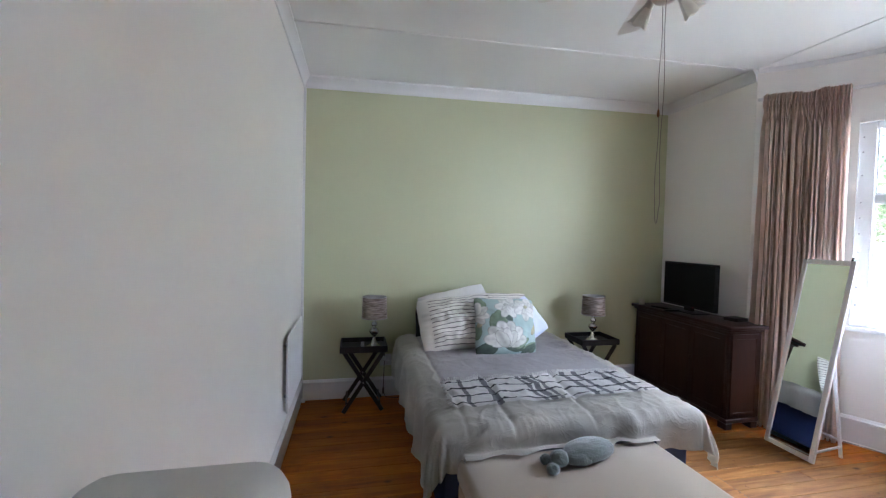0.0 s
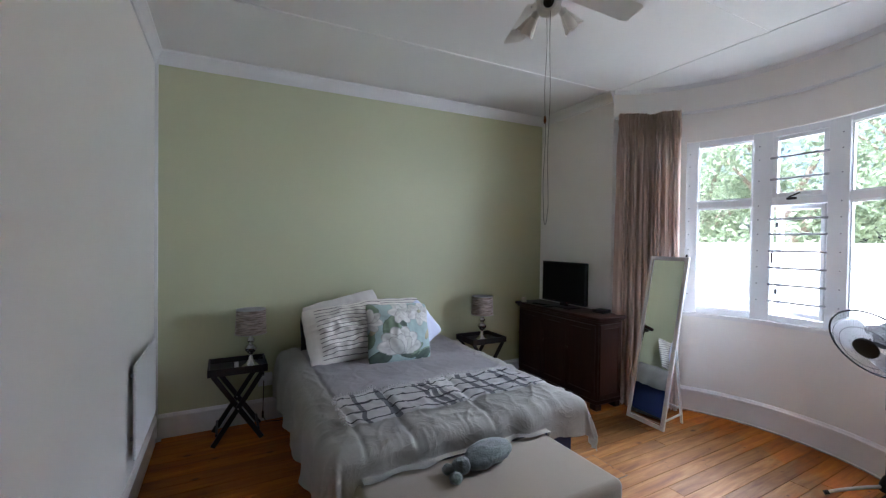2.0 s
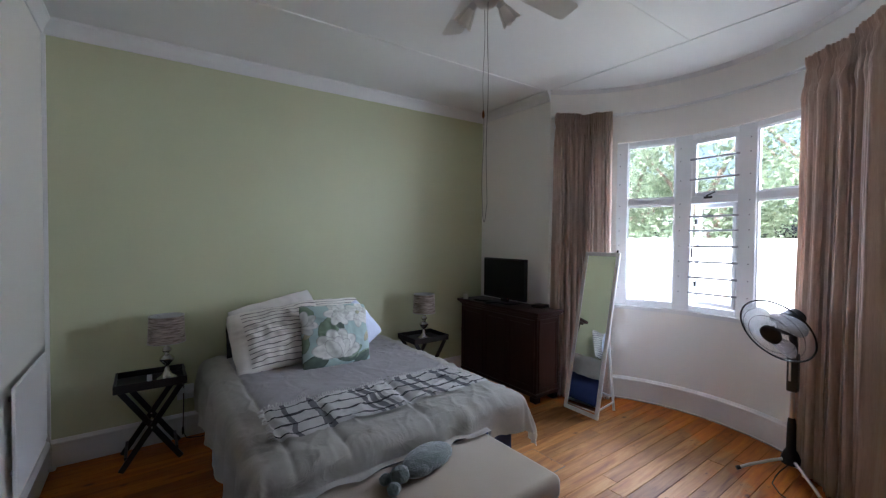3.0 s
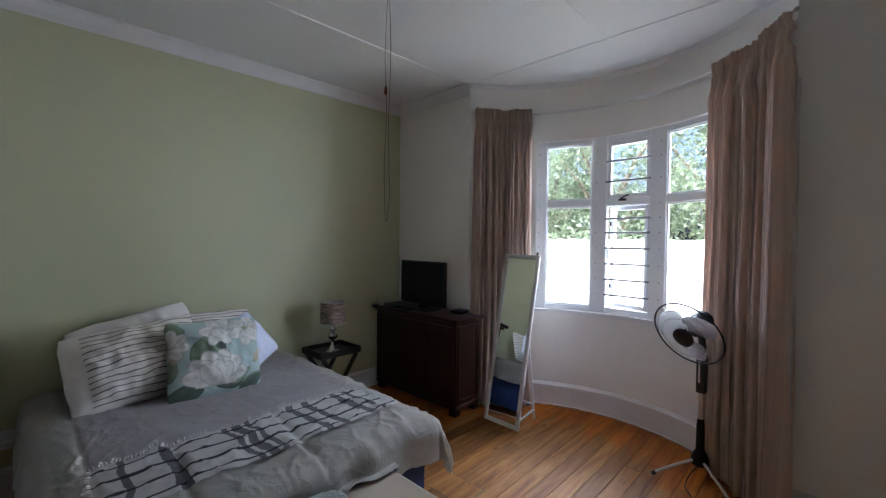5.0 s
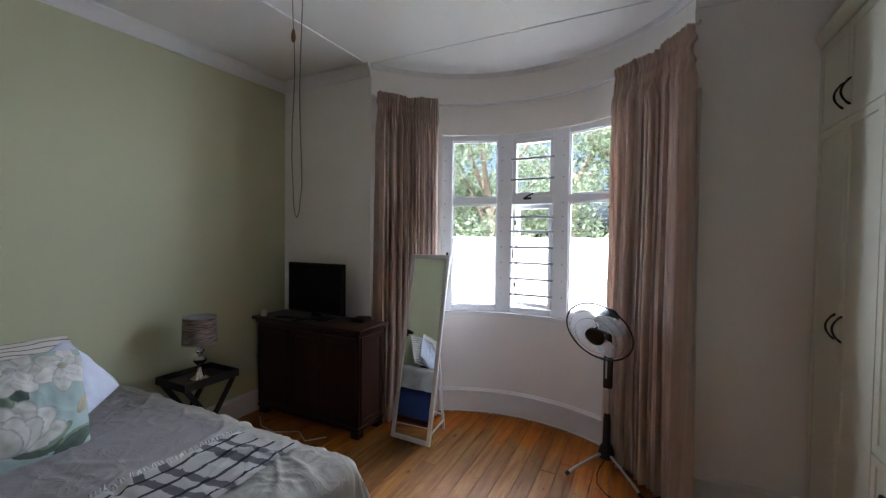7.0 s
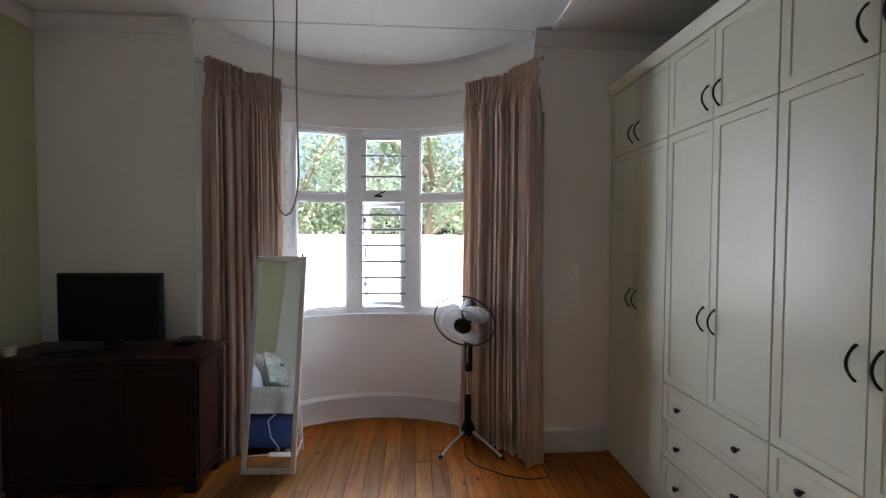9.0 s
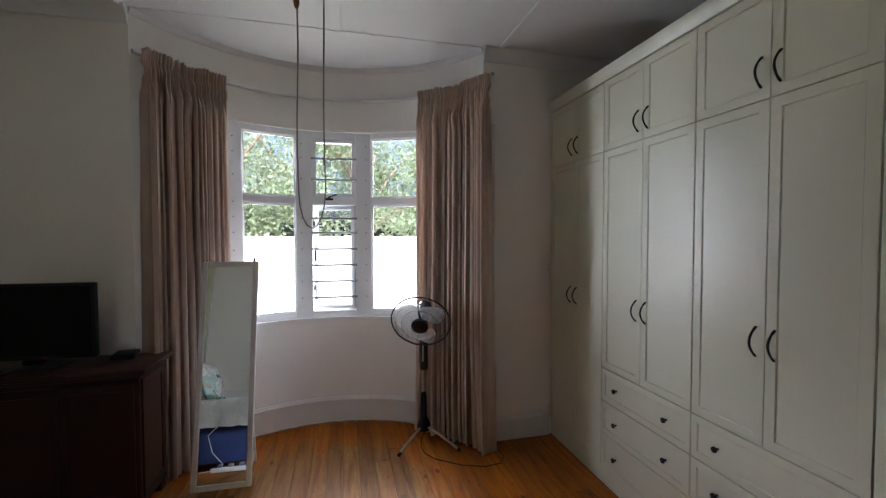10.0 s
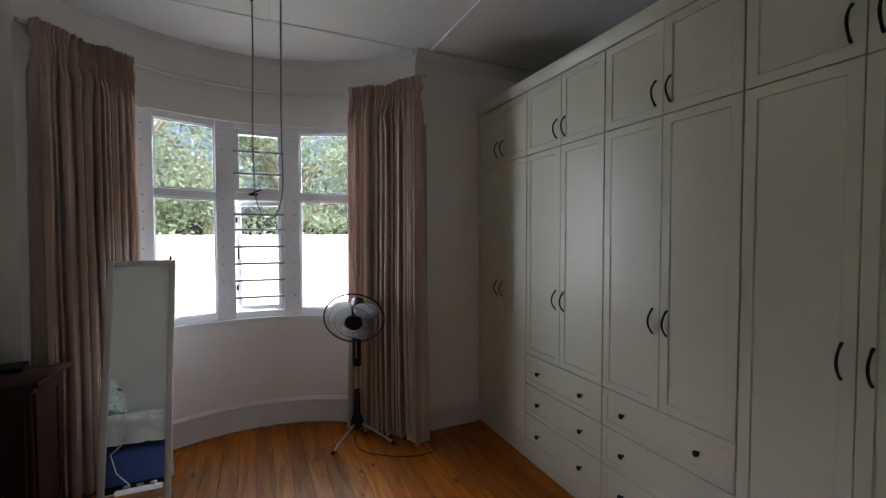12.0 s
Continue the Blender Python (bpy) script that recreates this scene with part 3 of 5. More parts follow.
for k, (a, b) in enumerate(PANES):
    for z0, z1, nm in ((WZ0, 0.95, "bottom_rail"), (1.855, 1.92, "transom"), (2.42, WZ1, "head_rail")):
        part(nm, facet(b, a, z0, z1), M_FRAME, window, smooth=False)
    for z0, z1 in ((0.95, 1.855), (1.92, 2.42)):
        if k == 1 and z0 < 1:
            continue
        pane = part("pane", facet(b, a, z0, z1, 1.412, 1.416, 0), M_GLASS, window, smooth=False)
        pane.visible_shadow = False
        if k != 1:
            for q0, q1, s0, s1 in ((a - 0.5, a, z0, z1), (b, b + 0.5, z0, z1)):
                part("bead", facet(q0, q1, s0, s1, 1.398, 1.412, 0), M_FRAME, window, smooth=False)
            for s in (z0, z1 - 0.012):
                part("bead", facet(b, a, s, s + 0.012, 1.398, 1.412, 0), M_FRAME, window, smooth=False)
# opening sashes of the middle light; the casement stands ajar
for z0, z1, nm in ((0.955, 1.852, "casement_sash"), (1.922, 2.418, "vent_sash")):
    s = part(nm, facet(-9.4, -8.0, z0, z1, 1.39, 1.44, 0.003), M_FRAME, window, smooth=False)
    part("sash_stile", facet(4.0, 5.4, z0, z1, 1.39, 1.44, 0.003), M_FRAME, s, smooth=False)
    for p, q in ((z0, z0 + 0.035), (z1 - 0.035, z1)):
        part("sash_rail", facet(-8.0, 4.0, p, q, 1.39, 1.44, 0.003), M_FRAME, s, smooth=False)
    if z0 < 1:
        pane = part("pane", facet(-8.0, 4.0, z0 + 0.035, z1 - 0.035, 1.412, 1.416, 0), M_GLASS, s, smooth=False)
        pane.visible_shadow = False
        for zz in (1.06, 1.62):
            part("hinge", box(-0.006, 0.006, -0.008, 0.008, -0.022, 0.022, 0.002, 1), M_BLACKMETAL, s).location = arc(5.2, 1.388, zz + 0.08)
        hinge = arc(-9.4, 1.44)
        s.matrix_basis = Matrix.Translation(hinge) @ Matrix.Rotation(radians(-13), 4, 'Z') @ Matrix.Translation(-hinge)
for z in (1.068, 1.206, 1.344, 1.481, 1.619, 1.742, 2.069, 2.246):
    part("burglar_bar", tube([arc(5.8, 1.376, z), arc(-9.9, 1.376, z)], 0.0095, 8), M_BAR, window, "thin grey burglar bar")
h = part("stay_handle", bar(arc(0.2, 1.355, 1.915), arc(-3.0, 1.345, 1.945), 0.012, 0.012, bevel=0.003), M_BLACKMETAL, window, "black casement stay")
part("stay_plate", bar(arc(1.2, 1.38, 1.905), arc(-1.6, 1.38, 1.905), 0.02, 0.02, bevel=0.003), M_BLACKMETAL, h)
h = part("casement_catch", bar(arc(4.6, 1.365, 1.38), arc(4.6, 1.36, 1.47), 0.012, 0.014, bevel=0.003), M_BLACKMETAL, window, "dark casement catch")
sill = bmesh.new()
sector(sill, W0 - 0.8, W1 + 0.8, BR - 0.018, BR + BT + 0.03, WZ0 - 0.033, WZ0, 32)
bmesh.ops.recalc_face_normals(sill, faces=sill.faces[:])
part("window_sill", sill, M_TRIM, window, "curved white painted sill")

# ---- wardrobe wall ----
YF = 0.385
WX = (3.465, 2.803, 2.117, 1.437, 0.757)


def panel_front(w, h, frame_w=0.055, rec=0.005, t=0.018):
    """A framed front in the local xz plane, facing +y, with a recessed middle."""
    bm = box(-w / 2, w / 2, -t, 0, 0, h, 0.0015, 1)
    f = max(bm.faces, key=lambda q: q.normal.y * q.calc_area())
    bmesh.ops.inset_region(bm, faces=[f], thickness=frame_w)
    r = bmesh.ops.inset_region(bm, faces=[f], thickness=0.006, depth=-rec)
    return bm


def bow_handle(length=0.118, out=0.034):
    pts = [(0, out * math.sin(math.pi * k / 14) ** 0.8 if 0 < k < 14 else 0.0, -length / 2 + length * k / 14) for k in range(15)]
    return tube(pts, [0.0036 + 0.0012 * math.sin(math.pi * k / 14) + (0.0014 if k in (0, 1, 13, 14) else 0) for k in range(15)], 8)


def knob():
    return lathe([(0.006, 0), (0.006, 0.010), (0.011, 0.014), (0.014, 0.020), (0.013, 0.026), (0.007, 0.030), (0.0, 0.031)], 14, m=Matrix.Rotation(radians(-90), 4, 'X'), cap=False)


def fitting(name, parent, loc, bm, label):
    ob = part(name, bm, M_BLACKMETAL, parent, label)
    ob.location = loc
    return ob


def wardrobe(x0, x1, drawers):
    w = x1 - x0
    label = "off-white shaker wardrobe unit with doors above three drawers" if drawers else "off-white shaker wardrobe unit with full-height double doors"
    u = thing("wardrobe_unit", pose((x0 + x1) / 2, YF, 0), label, "wardrobe", "fitted wardrobe units")
    part("body", box(-w / 2, w / 2, -0.60, -0.021, 0.0, 2.56), M_WARD, u, smooth=False)
    # dark sheet behind the fronts, colours in the shade of their gaps
    part("gap_shade_sheet", box(-w / 2 + 0.004, w / 2 - 0.004, -0.0195, -0.0185, 0.112, 2.55), M_GAP, u, smooth=False)
    part("plinth", box(-w / 2, w / 2, -0.06, -0.012, 0, 0.108), M_WARD, u, smooth=False)
    part("top_moulding", extrude_profile(((-0.03, 0), (0.004, 0), (0.012, 0.012), (0.016, 0.03), (0.026, 0.05), (0.026, 0.072), (-0.03, 0.072)), (-w / 2, 0, 2.555), (w / 2, 0, 2.555), (0, 1, 0)), M_WARD, u)
    g = 0.003
    dw = w / 2 - 1.5 * g
    z0 = 0.752 if drawers else 0.114
    for s in (-1, 1):
        xm = s * (dw / 2 + g / 2)
        for a, b, hz in ((z0, 2.114, 1.165), (2.118, 2.548, 2.225)):
            d = part("door" if a < 2 else "top_door", panel_front(dw, b - a), M_WARD, u)
            d.location = (xm, 0, a)
            fitting("handle", d, (-s * (dw / 2 - 0.035), 0, hz - a), bow_handle(), "black bow handle")
    if drawers:
        for a, b in ((0.114, 0.328), (0.334, 0.538), (0.544, 0.746)):
            d = part("drawer", panel_front(w - 2 * g, b - a, 0.045), M_WARD, u)
            d.location = (0, 0, a)
            for s in (-1, 1):
                fitting("knob", d, (s * w * 0.285, 0, (b - a) / 2), knob(), "round black knob")
    return u


for k in range(4):
    wardrobe(WX[k + 1], WX[k], k in (1, 2))

# ---- bed ----
BX0, BX1, BY0, BY1, BZ = 0.62, 2.05, 2.36, 4.21, 0.60
bed = thing("bed", pose(0, 0, 0), "double bed with navy base and grey bedding, against the green wall", "bed")
part("base", box(BX0, BX1, BY0, BY1, 0.06, 0.37, 0.02), M_NAVY, bed, "navy blue fabric bed base")
part("mattress", box(BX0 + 0.01, BX1 - 0.01, BY0 + 0.01, BY1, 0.37, 0.575, 0.05, 4), M_MATTRESS, bed, "grey quilted mattress")
for x in (BX0 + 0.12, BX1 - 0.12):
    for y in (BY0 + 0.12, BY1 - 0.12):
        part("foot", lathe([(0.03, 0), (0.035, 0.06)], 14, m=Matrix.Translation((x, y, 0))), M_BLACKPLASTIC, bed)

def wrinkle(x, y, k=1.0):
    out = 0.007 * noise.noise((x * 2.6, y * 2.2, 1.7)) + 0.004 * noise.noise((x * 6.5 + y * 3, y * 5.5, 4.2))
    # sharp creases running several ways
    for (fx, fy, tw, sd, am, wd) in ((2.2, 2.6, 1.3, 7.7, 0.009, 0.07), (4.6, 3.8, -2.0, 3.1, 0.007, 0.08), (7.5, 4.0, 3.5, 5.2, 0.006, 0.09), (5.0, 9.0, -4.0, 1.4, 0.005, 0.10)):
        f = abs(noise.noise((x * fx + y * tw, y * fy - x * tw * 0.4, sd)))
        out += am * (1 - min(f / wd, 1.0)) ** 1.3
    calm = 0.55 if (0.72 < x < 1.95 and y > 2.95) else 1.0
    return k * out * calm


def duvet_z(x, y):
    """Height of the bedding's upper side."""
    z = BZ + wrinkle(x, y)
    for s in (0.98, 1.44):
        z -= 0.014 * math.exp(-((x - s - 0.02 * math.sin(y * 7)) / 0.018) ** 2) * (1 if y < 2.95 else 0.25)
    z -= 0.010 * math.exp(-((x - 0.72) / 0.012) ** 2)
    return z


OL, OR, OF = 0.40, 0.27, 0.245      # how far the duvet hangs over: two sides and foot


def duvet_pt(u, v):
    sx = (BX0 - OL) + u * (BX1 - BX0 + OL + OR)
    sy = (BY0 - OF) + v * (BY1 - 0.02 - BY0 + OF)
    cx, cy = min(max(sx, BX0), BX1), max(sy, BY0)
    dx, dy = sx - cx, sy - cy
    d = math.hypot(dx, dy)
    r = 0.07
    z = duvet_z(cx, cy)
    if d < 1e-6:
        edge = min(cx - BX0, BX1 - cx, cy - BY0)
        if edge < r:
            z -= 0.012 * (1 - edge / r) ** 2
        return Vector((cx, cy, z))
    nx, ny = dx / d, dy / d
    q = min(d / r, math.pi / 2)
    out = r * math.sin(q)
    drop = r * (1 - math.cos(q)) + max(0.0, d - r * math.pi / 2)
    along = (sy if abs(nx) > 0.7 else sx) + 0.6 * math.atan2(ny, nx)
    k = min(1.0, drop / 0.25)
    rip = 0.020 * math.sin(along * 19 + 2.0 * noise.noise((along * 3, 0.3, 0.1))) + 0.018 * noise.noise((along * 6, drop * 4, 5.5))
    corner = abs(nx * ny) * 2
    out += k * (rip + 0.012 + 0.05 * corner) + 0.010 * noise.noise((sx * 9, sy * 9, 2.2))
    x, y, z = cx + nx * out, cy + ny * out, z - 0.012 - drop
    if y < 2.335 and 0.68 < x < 1.76:                # rests on the bench at the foot
        zb = 0.462 + 0.006 * noise.noise((x * 9, y * 9, 0.4)) + 0.01
        if z < zb:
            y -= (zb - z) * 0.45
            z = zb + 0.008 * max(0, noise.noise((x * 5, y * 12, 3.3)))
    return Vector((x, y, max(z, 0.03)))


duvet = thing("duvet", pose(0, 0, 0), "rumpled grey cotton duvet hanging over the bed's sides", "duvet")
part("cover", sheet(210, 210, duvet_pt, thick=0.012), M_DUVET, duvet, sharp=80)
part("hem_piping", tube([duvet_pt(0, k / 90) for k in range(91)], 0.0035, 6), M_DUVET, duvet)
part("hem_piping", tube([duvet_pt(1, k / 90) for k in range(91)], 0.0035, 6), M_DUVET, duvet)

# plaid throw across the foot of the bed
TC = ((0.705, 2.49), (2.02, 2.545), (1.955, 2.905), (0.72, 2.885))


def throw_pt(u, v):
    x = (1 - v) * ((1 - u) * TC[0][0] + u * TC[1][0]) + v * ((1 - u) * TC[3][0] + u * TC[2][0])
    y = (1 - v) * ((1 - u) * TC[0][1] + u * TC[1][1]) + v * ((1 - u) * TC[3][1] + u * TC[2][1])
    y += 0.022 * noise.noise((u * 6, v * 1.5, 8.8)) + 0.02 * math.sin(u * 3.4) * (v - 0.5)
    x += 0.02 * noise.noise((u * 2, v * 4, 1.8))
    z = duvet_z(x, y) + 0.014 + 0.010 * max(0.0, noise.noise((u * 9, v * 3, 3.1))) + 0.004 * noise.noise((u * 22, v * 7, 6.1))
    return Vector((x, y, z))


throw = thing("throw_blanket", pose(0, 0, 0), "off-white wool throw with charcoal plaid lines, folded across the bed", "blanket")
part("cloth", sheet(110, 36, throw_pt, thick=0.010), M_PLAID, throw, sharp=80)
bm = bmesh.new()
rnd = random.Random(4)
for k in range(95):
    u = k / 94
    p = throw_pt(u, 1.0)
    q = p + Vector((rnd.uniform(-0.012, 0.012), rnd.uniform(0.012, 0.03), 0.004))
    tube([p, (p + q) / 2 + Vector((0, 0, 0.008)), q], 0.003 + rnd.random() * 0.0015, 5, bm)
for k in range(26):
    p = throw_pt(0.0, k / 25)
    q = p + Vector((-rnd.uniform(0.015, 0.03), rnd.uniform(-0.012, 0.012), 0.0))
    tube([p, (p + q) / 2 + Vector((0, 0, 0.006)), q], 0.003, 5, bm)
part("fringe", bm, M_PLAID, throw, "short twisted wool fringe")


def pillow_bm(w, h, t, seed, n=44, crease=1.0, soft=0.07, belly=-0.055):
    """A stuffed cushion in the local xz plane; its front looks along -y."""
    bm = bmesh.new()
    lay = bm.loops.layers.uv.new("map")

    def pt(u, v, side):
        a, b = 2 * u - 1, 2 * v - 1
        prof = max(0.0, 1 - abs(a) ** 2.3) ** 0.72 * max(0.0, 1 - abs(b) ** 2.3) ** 0.72
        x = a * w / 2 * (1 + belly * (1 - b * b) + 0.03 * noise.noise((b * 2.5, a, seed + 9))) * (1 - soft * (a * b) ** 4)
        z = b * h / 2 * (1 + belly * (1 - a * a) + 0.03 * noise.noise((a * 2.5, b, seed + 8))) * (1 - soft * (a * b) ** 4) + 0.010 * noise.noise((a * 1.5, b, seed + 7))
        wr = crease * (0.018 * noise.noise((a * 2.2 + seed, b * 2.2, seed)) + 0.009 * noise.noise((a * 6 + seed, b * 3, seed + 4)) + 0.016 * (0.3 - min(0.3, abs(noise.noise((a * 2 + b * 2, b * 2.8 - a, seed + 2))))))
        return Vector((x, side * (t / 2 * prof + wr * prof), z))
    for side in (-1, 1):
        g = [[bm.verts.new(pt(i / n, j / n, side)) for j in range(n + 1)] for i in range(n + 1)]
        for i in range(n):
            for j in range(n):
                ids = ((i, j), (i + 1, j), (i + 1, j + 1), (i, j + 1))
                if side > 0:
                    ids = ids[::-1]
                f = bm.faces.new([g[a][b] for a, b in ids])
                for lp, (a, b) in zip(f.loops, ids):
                    lp[lay].uv = (a / n, b / n)
    bmesh.ops.remove_doubles(bm, verts=bm.verts[:], dist=0.0004)
    return bm


def lay_pillow(name, label, material, w, h, t, centre, lean, roll, yaw, seed, n=44, crease=1.0):
    """lean: degrees back from upright; roll: turn in its own plane."""
    ob = part(name, pillow_bm(w, h, t, seed, n, crease, 0.05, -0.02), material, None, "", sharp=120)
    ob.matrix_world = pose(*centre, 0, 0, yaw) @ pose(0, 0, 0, -lean, 0, 0) @ pose(0, 0, 0, 0, -roll, 0)
    return tagged(ob, label, "pillow")


lay_pillow("pillow", "plain white pillow leaning against the headboard", M_WHITECLOTH, 0.66, 0.45, 0.24, (1.07, 3.95, 0.83), 22, 12, 0, 3.0, crease=1.4)
lay_pillow("pillow", "dark grey pillow with white ties behind the pale ones", M_BLACKWOOD, 0.46, 0.34, 0.09, (0.95, 4.10, 0.70), 14, 0, 0, 11.0)
lay_pillow("pillow", "cream pillow with thin charcoal stripes, leaning at the back", M_STRIPE, 0.62, 0.40, 0.15, (1.44, 3.90, 0.83), 24, -2, 2, 5.0)
lay_pillow("pillow", "pale blue-white pillow leaning on its corner", M_BLUECLOTH, 0.50, 0.36, 0.13, (1.555, 3.73, 0.755), 26, 33, -6, 8.0, crease=0.6)
lay_pillow("pillow", "cream pillow with thin charcoal stripes and a plain flap", M_STRIPE, 0.66, 0.47, 0.26, (1.02, 3.72, 0.80), 29, 7, -2, 1.0, n=60, crease=2.4)

# printed cushion: white blooms and green leaves on duck-egg blue
cushion = part("cushion", pillow_bm(0.54, 0.485, 0.16, 6.5, 130, 0.9), M_FLORAL, None, "", sharp=120)
cushion.matrix_world = pose(1.375, 3.53, 0.795) @ pose(0, 0, 0, -20, 0, 0) @ pose(0, 0, 0, 0, 2, 0)
tagged(cushion, "duck-egg blue cushion printed with white blooms and green leaves", "cushion")


def petals():
    """(u, v, length, width, angle, colour) of the printed shapes, back to front."""
    out = []
    leafg, leafd, white, ivory, ochre = (0.20, 0.26, 0.17), (0.085, 0.115, 0.085), (0.66, 0.64, 0.59), (0.54, 0.53, 0.475), (0.46, 0.41, 0.26)
    for u, v, l, w, a, c in ((0.36, 0.60, 0.20, 0.13, 65, leafg), (0.62, 0.16, 0.18, 0.075, -8, leafd), (0.50, 0.68, 0.13, 0.06, 115, leafd), (0.20, 0.15, 0.16, 0.085, 15, leafd), (0.86, 0.18, 0.15, 0.05, 25, leafg), (0.72, 0.22, 0.14, 0.05, 40, leafg), (0.07, 0.90, 0.14, 0.08, -30, leafg), (0.16, 0.10, 0.19, 0.11, 20, leafd), (0.05, 0.40, 0.13, 0.06, 80, leafg), (0.84, 0.12, 0.17, 0.07, 35, leafd), (0.93, 0.45, 0.10, 0.04, 60, ochre), (0.10, 0.55, 0.09, 0.04, 60, ochre)):
        out.append((u, v, l, w, a, c))
    for cu, cv, s, n, a0, a1 in ((0.46, 0.26, 1.5, 6, 5, 175), (0.47, 0.20, 1.2, 3, 55, 125), (0.52, 0.82, 0.95, 6, 0, 360), (0.53, 0.83, 0.55, 4, 30, 390), (0.83, 0.80, 1.0, 6, 20, 380), (0.83, 0.81, 0.55, 4, 60, 420), (0.04, 0.70, 0.9, 4, -60, 80)):
        for k in range(n):
            a = a0 + (a1 - a0) * k / max(1, n - (0 if a1 - a0 == 360 else 1))
            l = 0.13 * s
            out.append((cu + l * 0.72 * math.cos(radians(a)), cv + l * 0.72 * math.sin(radians(a)), l, l * 0.62, a, white if k % 2 else ivory))
    out.append((0.50, 0.86, 0.04, 0.03, 0, (0.45, 0.44, 0.40)))
    out.append((0.82, 0.83, 0.035, 0.03, 0, (0.40, 0.38, 0.25)))
    return out


me = cushion.data
cl = me.color_attributes.new("print", 'FLOAT_COLOR', 'POINT')
PET = petals()
buf = np.zeros((len(me.vertices), 4), dtype=np.float32)
for i, vtx in enumerate(me.vertices):
    u, v = vtx.co.x / 0.54 + 0.5, vtx.co.z / 0.485 + 0.5
    c = np.array((0.34, 0.42, 0.395)) * (1 + 0.10 * noise.noise((u * 5, v * 5, 0.5)))
    for pu, pv, l, w, a, col in PET:
        ca, sa = math.cos(radians(a)), math.sin(radians(a))
        du, dv = u - pu, v - pv
        p, q = (du * ca + dv * sa) / l, (-du * sa + dv * ca) / w
        e = p * p + q * q * (1.35 if p > 0.3 else 1.0)
        if e < 1:
            rib = (0.84 + 0.16 * min(1, abs(q) * 2.2)) * (0.86 + 0.14 * min(1.0, max(0.0, p + 0.6)))
            edge = 1.0 - 0.52 * max(0.0, (e - 0.74) / 0.26) ** 1.3
            c = np.array(col) * rib * edge * (1 + 0.12 * noise.noise((u * 22, v * 22, 2)))
    buf[i, :3], buf[i, 3] = c, 1
cl.data.foreach_set("color", buf.ravel())

# ---- bench and toy ----
bench = thing("ottoman_bench", pose(1.21, 2.035, 0), "beige suede storage bench at the foot of the bed", "bench")
part("lid", box(-0.55, 0.55, -0.27, 0.27, 0.34, 0.455, 0.035, 4), M_BEIGE, bench)
part("body", box(-0.54, 0.54, -0.26, 0.26, 0.03, 0.338, 0.02, 3), M_BEIGE, bench)
for x in (-0.48, 0.48):
    for y in (-0.2, 0.2):
        part("foot", box(x - 0.025, x + 0.025, y - 0.025, y + 0.025, 0, 0.03), M_BLACKWOOD, bench)


def blob(bm, c, r, seed, rz=0):
    m = pose(*c, 0, 0, rz) @ Matrix.Diagonal((*r, 1))
    res = bmesh.ops.create_uvsphere(bm, u_segments=40, v_segments=24, radius=1.0, matrix=m)
    for vv in res["verts"]:
        d = (vv.co - Vector(c)).normalized()
        vv.co += d * 0.005 * noise.noise(vv.co * 34 + Vector((seed, 0, 0))) + d * 0.003 * noise.noise(vv.co * 90)


bm = bmesh.new()
blob(bm, (1.300, 2.185, 0.495), (0.145, 0.085, 0.044), 1, 14)
blob(bm, (1.225, 2.155, 0.488), (0.085, 0.068, 0.035), 2, 10)
blob(bm, (1.120, 2.140, 0.492), (0.044, 0.040, 0.038), 3)
blob(bm, (1.065, 2.165, 0.479), (0.030, 0.026, 0.025), 4)
blob(bm, (1.060, 2.085, 0.477), (0.030, 0.026, 0.025), 5)
toy = part("plush_toy", bm, M_PLUSH, None, "", sharp=180)
tagged(toy, "flat blue-grey plush animal lying on the beige bench", "soft toy")


# ---- bedside trays and lamps ----
def tray_table(x, y):
    t = thing("tray_table", pose(x, y, 0), "black wooden butler tray on crossed folding legs", "side table", "bedside tray tables")
    w, d = 0.20, 0.165
    part("tray_floor", box(-w + 0.008, w - 0.008, -d + 0.008, d - 0.008, 0.522, 0.532), M_BLACKWOOD, t, smooth=False)
    for n, b in (("tray_rim", (-w, w, -d, -d + 0.012)), ("tray_rim", (-w, w, d - 0.012, d)), ("tray_rim", (-w, -w + 0.012, -d + 0.012, d - 0.012)), ("tray_rim", (w - 0.012, w, -d + 0.012, d - 0.012))):
        part(n, box(*b, 0.518, 0.572, 0.003, 1), M_BLACKWOOD, t)
    for yy in (-d + 0.03, d - 0.03):
        for s in (-1, 1):
            part("leg", bar((s * 0.165, yy + s * 0.011, 0.005), (-s * 0.165, yy + s * 0.011, 0.517), 0.020, 0.034, bevel=0.003), M_BLACKWOOD, t)
        part("pivot_pin", lathe([(0.006, -0.025), (0.006, 0.025)], 10, m=Matrix.Translation((0, yy, 0.26)) @ Matrix.Rotation(radians(90), 4, 'X')), M_STEEL, t)
    for s in (-1, 1):
        part("stretcher", bar((s * 0.14, -d + 0.03, 0.08), (s * 0.14, d - 0.03, 0.08), 0.016, 0.02, bevel=0.002), M_BLACKWOOD, t)
    return t


